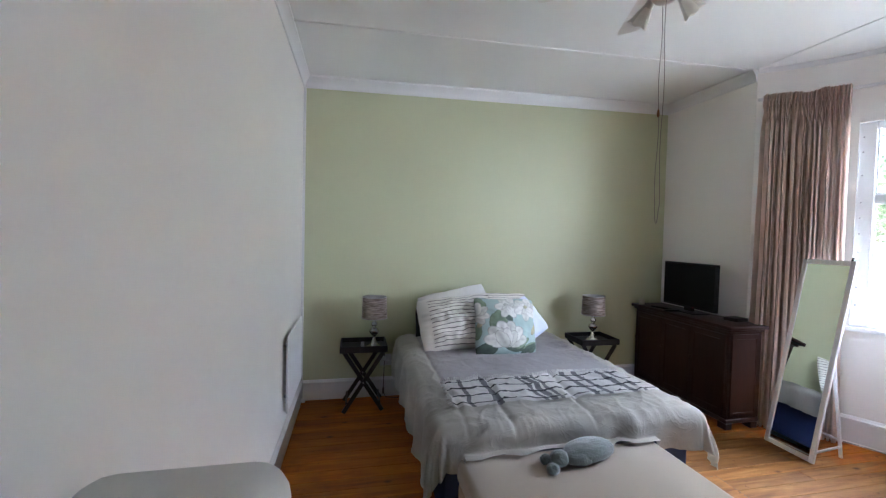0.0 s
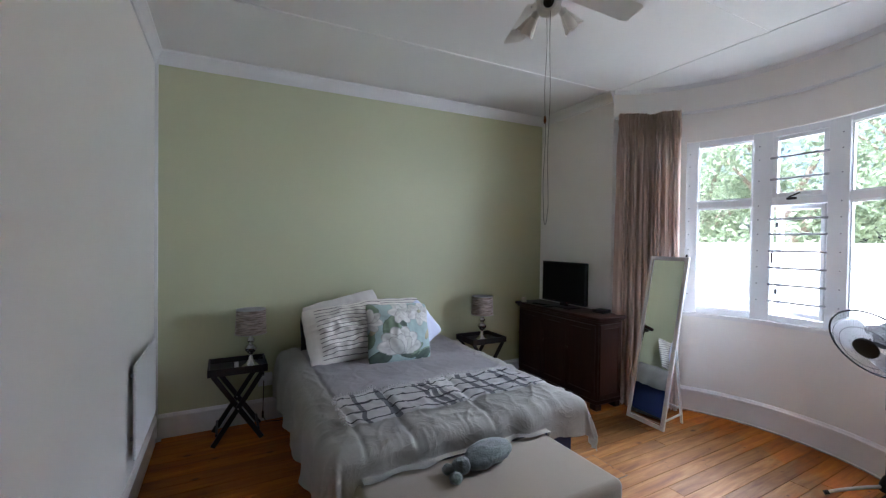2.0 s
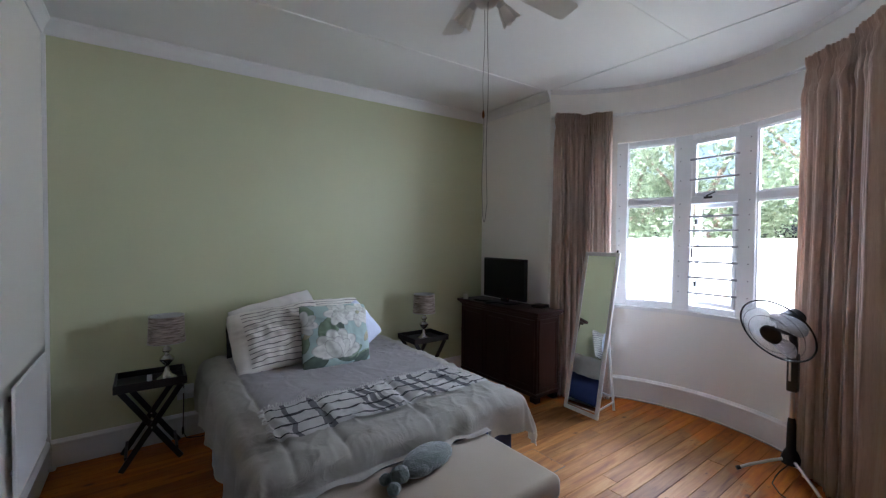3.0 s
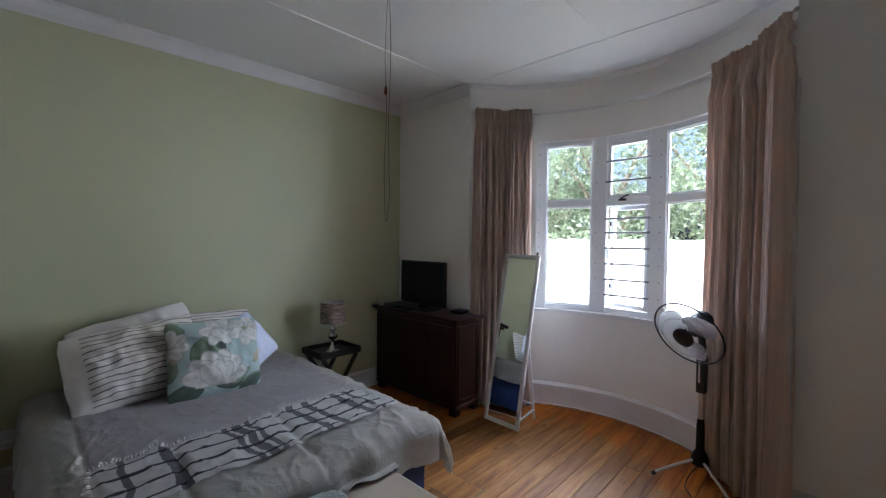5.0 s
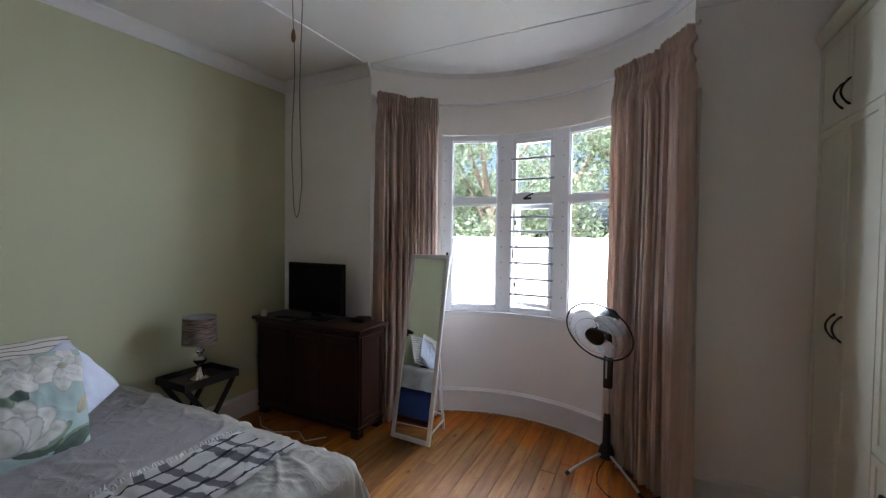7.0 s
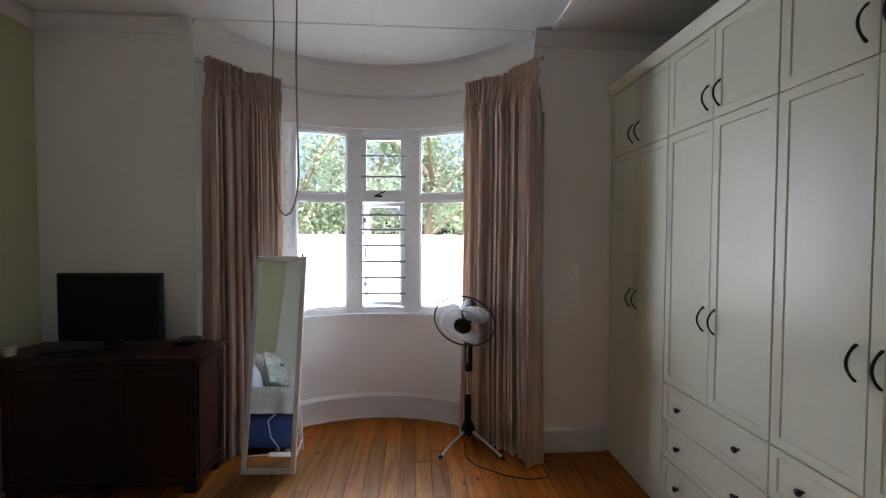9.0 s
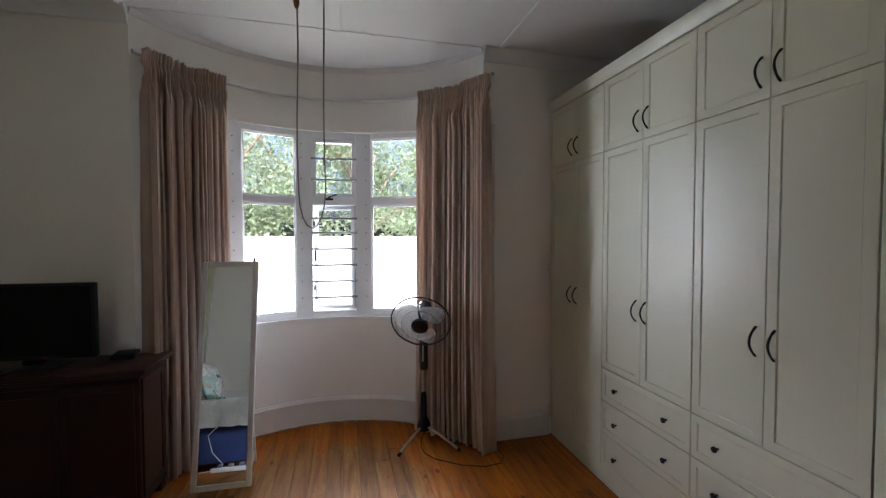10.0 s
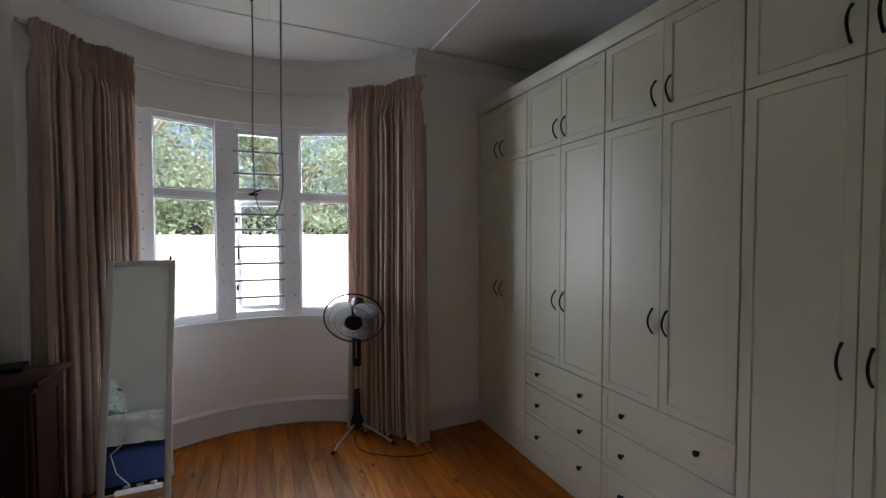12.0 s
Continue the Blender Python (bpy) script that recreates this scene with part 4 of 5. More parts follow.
def table_lamp(x, y, z):
    l = thing("table_lamp", pose(x, y, z), "polished silver baluster lamp with taupe drum shade, unlit", "lamp", "bedside lamps")
    part("base", lathe([(0.062, 0), (0.063, 0.006), (0.050, 0.014), (0.030, 0.030), (0.018, 0.055), (0.012, 0.085), (0.013, 0.092), (0.030, 0.112), (0.044, 0.130), (0.046, 0.142), (0.034, 0.158), (0.014, 0.170), (0.013, 0.176), (0.024, 0.186), (0.030, 0.198), (0.026, 0.212), (0.014, 0.222), (0.010, 0.250), (0.010, 0.30)], 36), M_CHROME, l)
    part("shade", sheet(56, 6, lambda u, v: Vector(((0.112 - 0.008 * v) * math.cos(2 * math.pi * u), (0.112 - 0.008 * v) * math.sin(2 * math.pi * u), 0.255 + 0.185 * v)), thick=0.003), M_SHADE, l, sharp=60)
    part("shade_lining", sheet(56, 2, lambda u, v: Vector(((0.107 - 0.008 * v) * math.cos(2 * math.pi * u), (0.107 - 0.008 * v) * math.sin(2 * math.pi * u), 0.257 + 0.182 * v)), thick=0.001), M_WHITEPLASTIC, l, "white shade lining", sharp=60)
    for zz, r in ((0.255, 0.1125), (0.440, 0.1045)):
        part("shade_ring", tube([(r * math.cos(2 * math.pi * k / 48), r * math.sin(2 * math.pi * k / 48), zz) for k in range(48)], 0.003, 6, closed=True), M_STEEL, l)
    for k in range(3):
        part("shade_spoke", tube([(0.01, 0, 0.40), (0.10, 0, 0.432)], 0.002, 6), M_STEEL, l).rotation_euler[2] = k * 2.0944
    part("bulb", lathe([(0.012, 0.30), (0.014, 0.325), (0.028, 0.355), (0.030, 0.375), (0.020, 0.398), (0.002, 0.405)], 20), M_WHITEPLASTIC, l)
    return l


tray_table(0.255, 4.055)
tray_table(2.475, 4.01)
table_lamp(0.345, 4.04, 0.533)
table_lamp(2.475, 3.995, 0.533)
ph = part("phone", box(-0.036, 0.036, -0.07, 0.07, 0, 0.008, 0.003, 2), M_BLACKPLASTIC, None)
ph.matrix_world = pose(2.37, 3.92, 0.534, 0, 0, 70)
tagged(ph, "dark phone lying on the black tray", "phone")
bx = part("medicine_box", box(-0.015, 0.015, -0.012, 0.012, 0, 0.045, 0.003, 2), M_WHITEPLASTIC, None)
bx.matrix_world = pose(0.245, 4.02, 0.534)
tagged(bx, "small white box on the black tray beside the lamp", "box")
sock = thing("wall_socket", pose(0.468, YN, 0.342), "white double wall socket with plugs on the green wall", "socket")
part("plate", box(-0.055, 0.055, -0.010, 0, -0.055, 0.055, 0.004, 2), M_WHITEPLASTIC, sock)
for sx, sz in ((-0.022, 0.02), (0.024, -0.018)):
    part("plug", box(sx - 0.018, sx + 0.018, -0.045, -0.011, sz - 0.018, sz + 0.018, 0.006, 2), M_WHITEPLASTIC, sock)
cb = part("lamp_cable", tube([(0.395, 4.10, 0.56), (0.452, 4.20, 0.565), (0.462, 4.235, 0.54), (0.455, 4.235, 0.40), (0.452, 4.23, 0.20), (0.447, 4.222, 0.05), (0.47, 4.20, 0.008), (0.56, 4.17, 0.006), (0.66, 4.19, 0.006)], 0.0035, 6), M_BLACKPLASTIC, None)
tagged(cb, "thin black lamp cable hanging to the floor", "cable")
sw = part("cable_switch", box(0.440, 0.456, 4.221, 4.239, 0.03, 0.085, 0.004, 2), M_BLACKPLASTIC, cb)

# ---- dresser, television and small things ----
dr = thing("dresser", pose(3.27, 3.64, 0), "dark stained wooden cupboard with panelled doors", "cupboard")
part("top", box(-0.19, 0.19, -0.59, 0.59, 0.828, 0.858, 0.008, 2), M_DARKWOOD, dr, "worn dark top with moulded edge")
part("top_moulding", box(-0.165, 0.185, -0.56, 0.575, 0.806, 0.8275, 0.006, 2), M_DARKWOOD, dr)
part("body", box(-0.145, 0.18, -0.54, 0.56, 0.09, 0.8055, 0.004, 1), M_DARKWOOD, dr)
part("plinth", box(-0.150, 0.18, -0.545, 0.565, 0.055, 0.0895, 0.006, 1), M_DARKWOOD, dr)
for y in (-0.50, 0.51):
    for x in (-0.11, 0.14):
        part("foot", box(x - 0.035, x + 0.035, y - 0.04, y + 0.04, 0, 0.0545, 0.006, 1), M_DARKWOOD, dr)
for y0, y1 in ((-0.52, -0.165), (-0.155, 0.175), (0.185, 0.54)):
    d = part("door", panel_front(y1 - y0, 0.665, 0.06, 0.010, 0.016), M_DARKWOOD, dr)
    d.matrix_basis = pose(-0.162, (y0 + y1) / 2, 0.115, 0, 0, 90)
    part("knob", lathe([(0.006, 0), (0.006, 0.008), (0.013, 0.016), (0.012, 0.024), (0.0, 0.027)], 14, m=Matrix.Translation((y1 - (y0 + y1) / 2 - 0.03, 0, 0.40)) @ Matrix.Rotation(radians(-90), 4, 'X'), cap=False), M_DARKWOOD, d)
side = part("side_panel", panel_front(0.28, 0.68, 0.05, 0.006, 0.012), M_DARKWOOD, dr)
side.matrix_basis = pose(0.018, -0.5515, 0.105, 0, 0, 180)

tv = thing("television", pose(3.265, 3.675, 0.858, 0, 0, -2), "small black flat television on the dark cupboard", "television")
part("bezel", box(-0.008, 0.030, -0.315, 0.315, 0.045, 0.470, 0.006, 2), M_BLACKPLASTIC, tv)
part("screen", box(-0.0105, -0.0075, -0.300, 0.300, 0.065, 0.456), M_SCREEN, tv, "switched-off black screen", smooth=False)
part("back_cover", box(0.030, 0.060, -0.20, 0.20, 0.12, 0.36, 0.012, 2), M_BLACKPLASTIC, tv)
M_LED = bpy.data.materials.new("red_standby_light")
M_LED.use_nodes = True
_t, _b = nodes_of(M_LED)
_b.inputs["Base Color"].default_value, _b.inputs["Emission Color"].default_value, _b.inputs["Emission Strength"].default_value = (0.3, 0.01, 0.01, 1), (1.0, 0.04, 0.02, 1), 0.05
part("standby_light", box(-0.0105, -0.0078, -0.074, -0.064, 0.051, 0.055), M_LED, tv, "tiny red standby light", smooth=False)
part("neck", box(0.0, 0.035, -0.05, 0.05, 0.012, 0.12, 0.006, 1), M_BLACKPLASTIC, tv)
part("foot", box(-0.075, 0.095, -0.16, 0.16, 0, 0.012, 0.005, 2), M_BLACKPLASTIC, tv)
cd = part("candle", lathe([(0.027, 0), (0.028, 0.004), (0.028, 0.05), (0.024, 0.053), (0.0, 0.050)], 24, cap=False), M_CANDLE, None)
cd.location = (3.135, 4.14, 0.858)
tagged(cd, "short ivory candle on the dark cupboard's end", "candle")
for k, (x, y, rz, l) in enumerate(((3.15, 3.90, 12, 0.16), (3.13, 3.72, 80, 0.13))):
    rc = part("remote_control", box(-0.022, 0.022, -l / 2, l / 2, 0, 0.018, 0.005, 2), M_BLACKPLASTIC, None)
    rc.matrix_world = pose(x, y, 0.8585, 0, 0, rz)
    tagged(rc, "black remote control lying on the dark cupboard", "remote control")
db = part("decoder_box", box(-0.07, 0.07, -0.06, 0.06, 0, 0.03, 0.006, 2), M_BLACKPLASTIC, None)
db.matrix_world = pose(3.37, 3.27, 0.8585, 0, 0, 10)
tagged(db, "small black decoder box on the cupboard", "decoder")
cbl = part("floor_cable", tube([(3.06, 4.10, 0.006), (2.95, 3.95, 0.006), (2.90, 3.75, 0.02), (3.02, 3.60, 0.006), (2.93, 3.45, 0.006), (3.05, 3.35, 0.006)], 0.004, 6), M_PALECORD, None)
tagged(cbl, "loose white cable on the floor by the cupboard", "cable")

ps = thing("power_strip", pose(2.17, 3.02, 0, 0, 0, 4), "white multi-plug power strip on the floor beside the bed", "power strip")
part("housing", box(-0.028, 0.028, -0.16, 0.16, 0, 0.038, 0.008, 2), M_WHITEPLASTIC, ps)
for k in range(3):
    part("plug", box(-0.018, 0.018, -0.11 + 0.09 * k, -0.07 + 0.09 * k, 0.0385, 0.062, 0.006, 2), M_BAR, ps)
part("cable", tube([(0.0, 0.07, 0.06), (0.02, 0.16, 0.16), (0.0, 0.22, 0.30), (-0.07, 0.16, 0.38), (-0.09, 0.05, 0.42)], 0.004, 6), M_PALECORD, ps, "white charger cable")
part("cable", tube([(0.0, 0.16, 0.015), (0.06, 0.40, 0.006), (0.25, 0.60, 0.006), (0.55, 0.80, 0.006), (0.80, 0.95, 0.006)], 0.0045, 6), M_PALECORD, ps, "white supply cable")
sk = part("skirting_cable", tube([arc(a, BR - 0.034 - 0.006 * math.sin(a * 0.4), 0.005) for a in range(-30, 36, 3)], 0.004, 6), M_CORD, None)
tagged(sk, "thin dark cable lying along the bow skirting", "cable")

# ---- leaning mirror ----
bl, br_, tl = Vector((3.292, 2.912, 0.012)), Vector((3.280, 2.561, 0.012)), Vector((3.577, 2.916, 1.416))
ax = (br_ - bl).normalized()
az = (tl - bl)
az = (az - ax * az.dot(ax)).normalized()
ay = az.cross(ax)
MW, MH = (br_ - bl).length, (tl - bl).length
mm = Matrix((ax, ay, az)).transposed().to_4x4()
mm.translation = (bl + br_) / 2
mir = thing("standing_mirror", mm, "tall white-framed standing mirror leaning back on its strut", "mirror")
fw = 0.034
part("frame_side", box(-MW / 2, -MW / 2 + fw, -0.011, 0.011, 0, MH, 0.004, 1), M_TRIM, mir)
part("frame_side", box(MW / 2 - fw, MW / 2, -0.011, 0.011, 0, MH, 0.004, 1), M_TRIM, mir)
part("frame_rail", box(-MW / 2 + fw, MW / 2 - fw, -0.010, 0.010, 0, fw, 0.003, 1), M_TRIM, mir)
part("frame_rail", box(-MW / 2 + fw, MW / 2 - fw, -0.010, 0.010, MH - fw, MH, 0.003, 1), M_TRIM, mir)
FRONT = -1 if ay.x > 0 else 1
yf = FRONT * 0.003
part("mirror_glass", box(-MW / 2 + fw - 0.004, MW / 2 - fw + 0.004, min(yf, 0), max(yf, 0), fw - 0.004, MH - fw + 0.004), M_MIRROR, mir, "clear mirror glass", smooth=False)
part("back_board", box(-MW / 2 + 0.01, MW / 2 - 0.01, min(-yf * 2.4, -yf * 0.4), max(-yf * 2.4, -yf * 0.4), 0.01, MH - 0.01), M_WHITEPLASTIC, mir, smooth=False)
inv = mm.inverted()
for q in ((3.585, 2.60, 0.008), (3.600, 2.870, 0.008)):
    foot = inv @ Vector(q)
    top = Vector((foot.x * 0.85, -FRONT * 0.022, MH * 0.62))
    part("strut", bar(foot, top, 0.022, 0.014, bevel=0.003), M_TRIM, mir)
fa, fb = inv @ Vector((3.585, 2.60, 0.13)), inv @ Vector((3.600, 2.870, 0.13))
part("strut_rail", bar(fa, fb, 0.018, 0.012), M_TRIM, mir)
part("side_stay", bar(inv @ Vector((3.585, 2.60, 0.09)), Vector((MW / 2 - 0.012, -FRONT * 0.014, 0.08)), 0.010, 0.014), M_TRIM, mir)
part("knob", lathe([(0.008, 0), (0.008, 0.02), (0.004, 0.026)], 10, m=Matrix.Translation((MW / 2 - 0.03, 0, MH))), M_BLACKPLASTIC, mir)


# ---- curtains and rail ----
def curtain(a0, a1, seed):
    ph0 = seed * 1.7
    rd = random.Random(int(seed * 10))
    n = 15
    # uneven fold widths: breakpoints along the cloth
    cuts = [0.0]
    for _ in range(n):
        cuts.append(cuts[-1] + rd.uniform(0.45, 1.6))
    cuts = [c / cuts[-1] for c in cuts]
    deep = [rd.uniform(0.5, 1.3) for _ in range(n)]

    def f(u, v):
        z = 0.012 + (2.745 - 0.012) * v
        head = min(1.0, max(0.0, (v - 0.90) / 0.05))
        us = min(1.0, max(0.0, u + (0.034 * noise.noise((u * 3, v * 1.4, seed)) + 0.012 * noise.noise((u * 7, v * 3, seed + 3))) * (1 - v)))
        k = max(i for i in range(n) if cuts[i] <= us + 1e-9)
        s = (us - cuts[k]) / (cuts[k + 1] - cuts[k])
        wave = 1 - 2 * abs(math.sin(math.pi * s)) ** 0.75
        amp = (0.046 + 0.016 * (1 - v)) * deep[k] * (1 - 0.78 * head)
        r = 1.247 + amp * wave + 0.009 * math.sin(2 * math.pi * 2 * s + deep[k] * 9) * (1 - head) + 0.008 * noise.noise((u * 16, v * 4, seed + 5))
        # pencil pleats drawn up on the tape, a loose frill above
        pleat = 1 - 2 * abs(math.sin(math.pi * (26 * u + 0.8 * noise.noise((u * 9, seed, v * 6)))))
        r += 0.020 * pleat * min(1.0, max(0.0, (v - 0.875) / 0.05))
        for zc, w, d in ((0.992, 0.010, -0.016), (0.972, 0.006, 0.018), (0.952, 0.010, -0.014), (0.930, 0.006, 0.014)):
            r += d * math.exp(-((v - zc) / w) ** 2) * (0.75 + 0.35 * pleat)
        bunch = math.exp(-((u - 0.52) / 0.085) ** 2)
        low = math.exp(-((v - 0.93) / 0.045) ** 2)
        r -= 0.050 * bunch * low * (0.55 + 0.45 * math.cos((u - 0.52) * 70))
        a = a0 + (a1 - a0) * u + (a1 - a0) * 0.013 * math.sin(4 * math.pi * s) * (1 - head)
        a += (a1 - a0) * 0.30 * (0.52 - u) * bunch * math.exp(-((v - 0.905) / 0.025) ** 2)
        a += (a1 - a0) * 0.09 * (u - 0.5) * (1 - v) ** 2
        z -= head * (0.020 * bunch + 0.010 * noise.noise((u * 9, 0, seed)) + 0.004 * pleat)
        return arc(a, r, z)
    c = thing("curtain", pose(0, 0, 0), "floor-length taupe gathered curtain drawn to the window's side", "curtain", "bow window curtains")
    part("drape", sheet(340, 130, f, thick=0.003), M_CURTAIN, c, sharp=180)
    part("lining", sheet(20, 30, lambda u, v: arc(a1 + (a0 - a1) * 0.22 * u - (0.9 if a1 < 0 else 0), 1.293 + 0.006 * math.sin(u * 40), 0.03 + 2.36 * v), thick=0.002), M_WHITECLOTH, c, "white curtain lining", sharp=180)
    part("heading_tape", sheet(60, 2, lambda u, v: arc(a0 + (a1 - a0) * u, 1.262, 2.66 + 0.075 * v), thick=0.002), M_CURTAIN, c, sharp=180)
    return c


curtain(58.0, 33.6, 1.0)
curtain(-34.6, -65.0, 2.0)
rail = thing("curtain_rail", pose(0, 0, 0), "white curved curtain rail on the bow wall", "curtain rail")
part("track", arc_mould(((0, 0), (0, -0.022), (0.018, -0.022), (0.022, -0.011), (0.018, 0)), 2.745, -60.5, 58.5, BR - 0.012), M_TRIM, rail)
for a in (-55, -30, -10, 12, 32, 52):
    part("bracket", sector(bmesh.new(), a - 0.6, a + 0.6, BR - 0.013, BR, 2.725, 2.755, 1), M_TRIM, rail, smooth=False)
part("finial", lathe([(0.004, 0), (0.012, 0.006), (0.014, 0.016), (0.008, 0.026), (0.0, 0.028)], 14, m=Matrix.Translation(arc(-66.0, 1.25, 2.735)) @ Matrix.Rotation(radians(90), 4, 'X'), cap=False), M_STEEL, rail)

# ---- pedestal fan ----
FX, FY = 3.63, 1.385
fan = thing("pedestal_fan", pose(FX, FY, 0), "black and steel pedestal fan standing by the curtain", "fan")
part("hub_base", lathe([(0.050, 0.075), (0.052, 0.11), (0.038, 0.15), (0.026, 0.17), (0.024, 0.34), (0.020, 0.345)], 20), M_BLACKPLASTIC, fan)
for q in ((3.406 - FX, 1.613 - FY), (3.361 - FX, 1.162 - FY), (3.83 - FX, 1.40 - FY)):
    d = Vector((q[0], q[1], 0))
    n = d.normalized()
    part("leg", tube([n * 0.03 + Vector((0, 0, 0.105)), n * (d.length * 0.35) + Vector((0, 0, 0.085)), n * (d.length * 0.75) + Vector((0, 0, 0.045)), d * 0.97 + Vector((0, 0, 0.016))], 0.0095, 10), M_STEEL, fan)
    part("rubber_foot", tube([d * 0.93 + Vector((0, 0, 0.020)), d + Vector((0, 0, 0.013))], 0.0125, 10), M_BLACKPLASTIC, fan)
part("pole", lathe([(0.013, 0.34), (0.013, 0.60)], 16), M_STEEL, fan)
part("collar", lathe([(0.020, 0.335), (0.022, 0.36), (0.016, 0.375)], 16), M_BLACKPLASTIC, fan)
part("control_box", box(-0.030, 0.028, -0.030, 0.030, 0.55, 0.80, 0.012, 3), M_BLACKPLASTIC, fan)
part("button_strip", box(-0.034, -0.0295, 0.004, 0.016, 0.62, 0.76, 0.002, 1), M_STEEL, fan)
hubp = Vector((3.46 - FX, 1.438 - FY, 0.958))
face = Vector((-0.83, 0.31, -0.43)).normalized()
fq = face.to_track_quat('Z', 'Y').to_matrix().to_4x4()
hm = Matrix.Translation(hubp) @ fq
part("neck", tube([(0, 0, 0.78), (0.0, 0.0, 0.86), hubp - face * 0.15 + Vector((0, 0, -0.03))], 0.022, 12), M_BLACKPLASTIC, fan)
part("motor", lathe([(0.02, -0.22), (0.055, -0.20), (0.066, -0.13), (0.062, -0.06), (0.03, -0.05)], 24, m=hm), M_BLACKPLASTIC, fan)
guard = part("guard", tube([hm @ Vector((0.218 * math.cos(2 * math.pi * k / 64), 0.218 * math.sin(2 * math.pi * k / 64), 0)) for k in range(64)], 0.0055, 8, closed=True), M_BLACKPLASTIC, fan, "black wire fan guard")
bm = bmesh.new()
NW = 72
for k in range(NW):
    a = 2 * math.pi * k / NW
    for zs, r0 in ((1, 0.052), (-1, 0.06)):
        pts = []
        for j in range(6):
            s = j / 5
            r = r0 + (0.216 - r0) * s
            z = zs * (0.052 if zs > 0 else 0.07) * (1 - s ** 2.6)
            aa = a + (0.22 * (1 - s) if zs > 0 else -0.1 * (1 - s))
            pts.append(hm @ Vector((r * math.cos(aa), r * math.sin(aa), z)))
        tube(pts, 0.0006, 4, bm)
part("wire_cage", bm, M_BLACKPLASTIC, guard, "thin radial wires", smooth=False, kind="stuff")
for r, z in ((0.135, 0.047), (0.18, 0.030)):
    part("guard_ring", tube([hm @ Vector((r * math.cos(2 * math.pi * k / 48), r * math.sin(2 * math.pi * k / 48), z)) for k in range(48)], 0.0014, 5, closed=True), M_BLACKPLASTIC, guard)
part("badge", lathe([(0.062, 0.040), (0.062, 0.056), (0.052, 0.062), (0.0, 0.063)], 28, m=hm, cap=False), M_BLACKPLASTIC, guard, "round black centre badge")
M_CLEARBLADE = mat("smoky_translucent_plastic", (0.72, 0.73, 0.74), 0.38, var=0.05)
_t, _b = nodes_of(M_CLEARBLADE)
_b.inputs["Transmission Weight"].default_value = 0.7


def blade_pt(u, v):
    r = 0.03 + 0.165 * u
    w = radians(20 + 34 * math.sin(math.pi * min(1, u * 0.82 + 0.12)))
    a = (v - 0.5) * 2 * w
    rr = r * (1 - 0.10 * (2 * v - 1) ** 2 * u)
    return Vector((rr * math.cos(a), rr * math.sin(a), 0.030 * (v - 0.5) * 2 * (0.5 + 0.5 * u) - 0.005))


for k in range(3):
    b = part("blade", sheet(10, 12, blade_pt, thick=0.002), M_CLEARBLADE, fan, "pale smoky plastic blade")
    b.matrix_basis = hm @ Matrix.Rotation(radians(120 * k + 35), 4, 'Z')
cab = part("fan_cable", tube([(3.60, 1.37, 0.10), (3.55, 1.42, 0.03), (3.50, 1.43, 0.007), (3.40, 1.42, 0.006), (3.306, 1.36, 0.006), (3.19, 1.20, 0.006), (3.136, 1.05, 0.006), (3.15, 0.93, 0.006), (3.23, 0.875, 0.006), (3.33, 0.88, 0.006), (3.43, 0.94, 0.006)], 0.004, 6), M_BLACKPLASTIC, None)
tagged(cab, "black fan cable looping over the floorboards", "cable")

# ---- ceiling fan ----
CFX, CFY = 1.515, 2.05
cf = thing("ceiling_fan", pose(CFX, CFY, H), "white five-bladed ceiling fan with tulip glass lights", "ceiling fan")
part("canopy", lathe([(0.065, -0.040), (0.065, -0.062), (0.045, -0.092), (0.018, -0.105)], 24), M_FANWHITE, cf)
part("rod", lathe([(0.013, -0.10), (0.013, -0.15)], 14), M_FANWHITE, cf)
part("motor_housing", lathe([(0.03, -0.14), (0.085, -0.16), (0.11, -0.19), (0.115, -0.235), (0.095, -0.265), (0.06, -0.275)], 32), M_FANWHITE, cf)
part("switch_housing", lathe([(0.055, -0.276), (0.058, -0.33), (0.056, -0.37), (0.044, -0.388), (0.020, -0.400), (0.0, -0.403)], 28, cap=False), M_FANWHITE, cf)


def fan_blade(u, v):
    r = 0.165 + 0.42 * u
    w = 0.052 + 0.014 * u
    s = (2 * v - 1)
    if u > 0.9:
        w *= math.sqrt(max(0.0, 1 - ((u - 0.9) / 0.115) ** 2)) * 0.45 + 0.55
    return Vector((r, s * w, -s * w * 0.20))


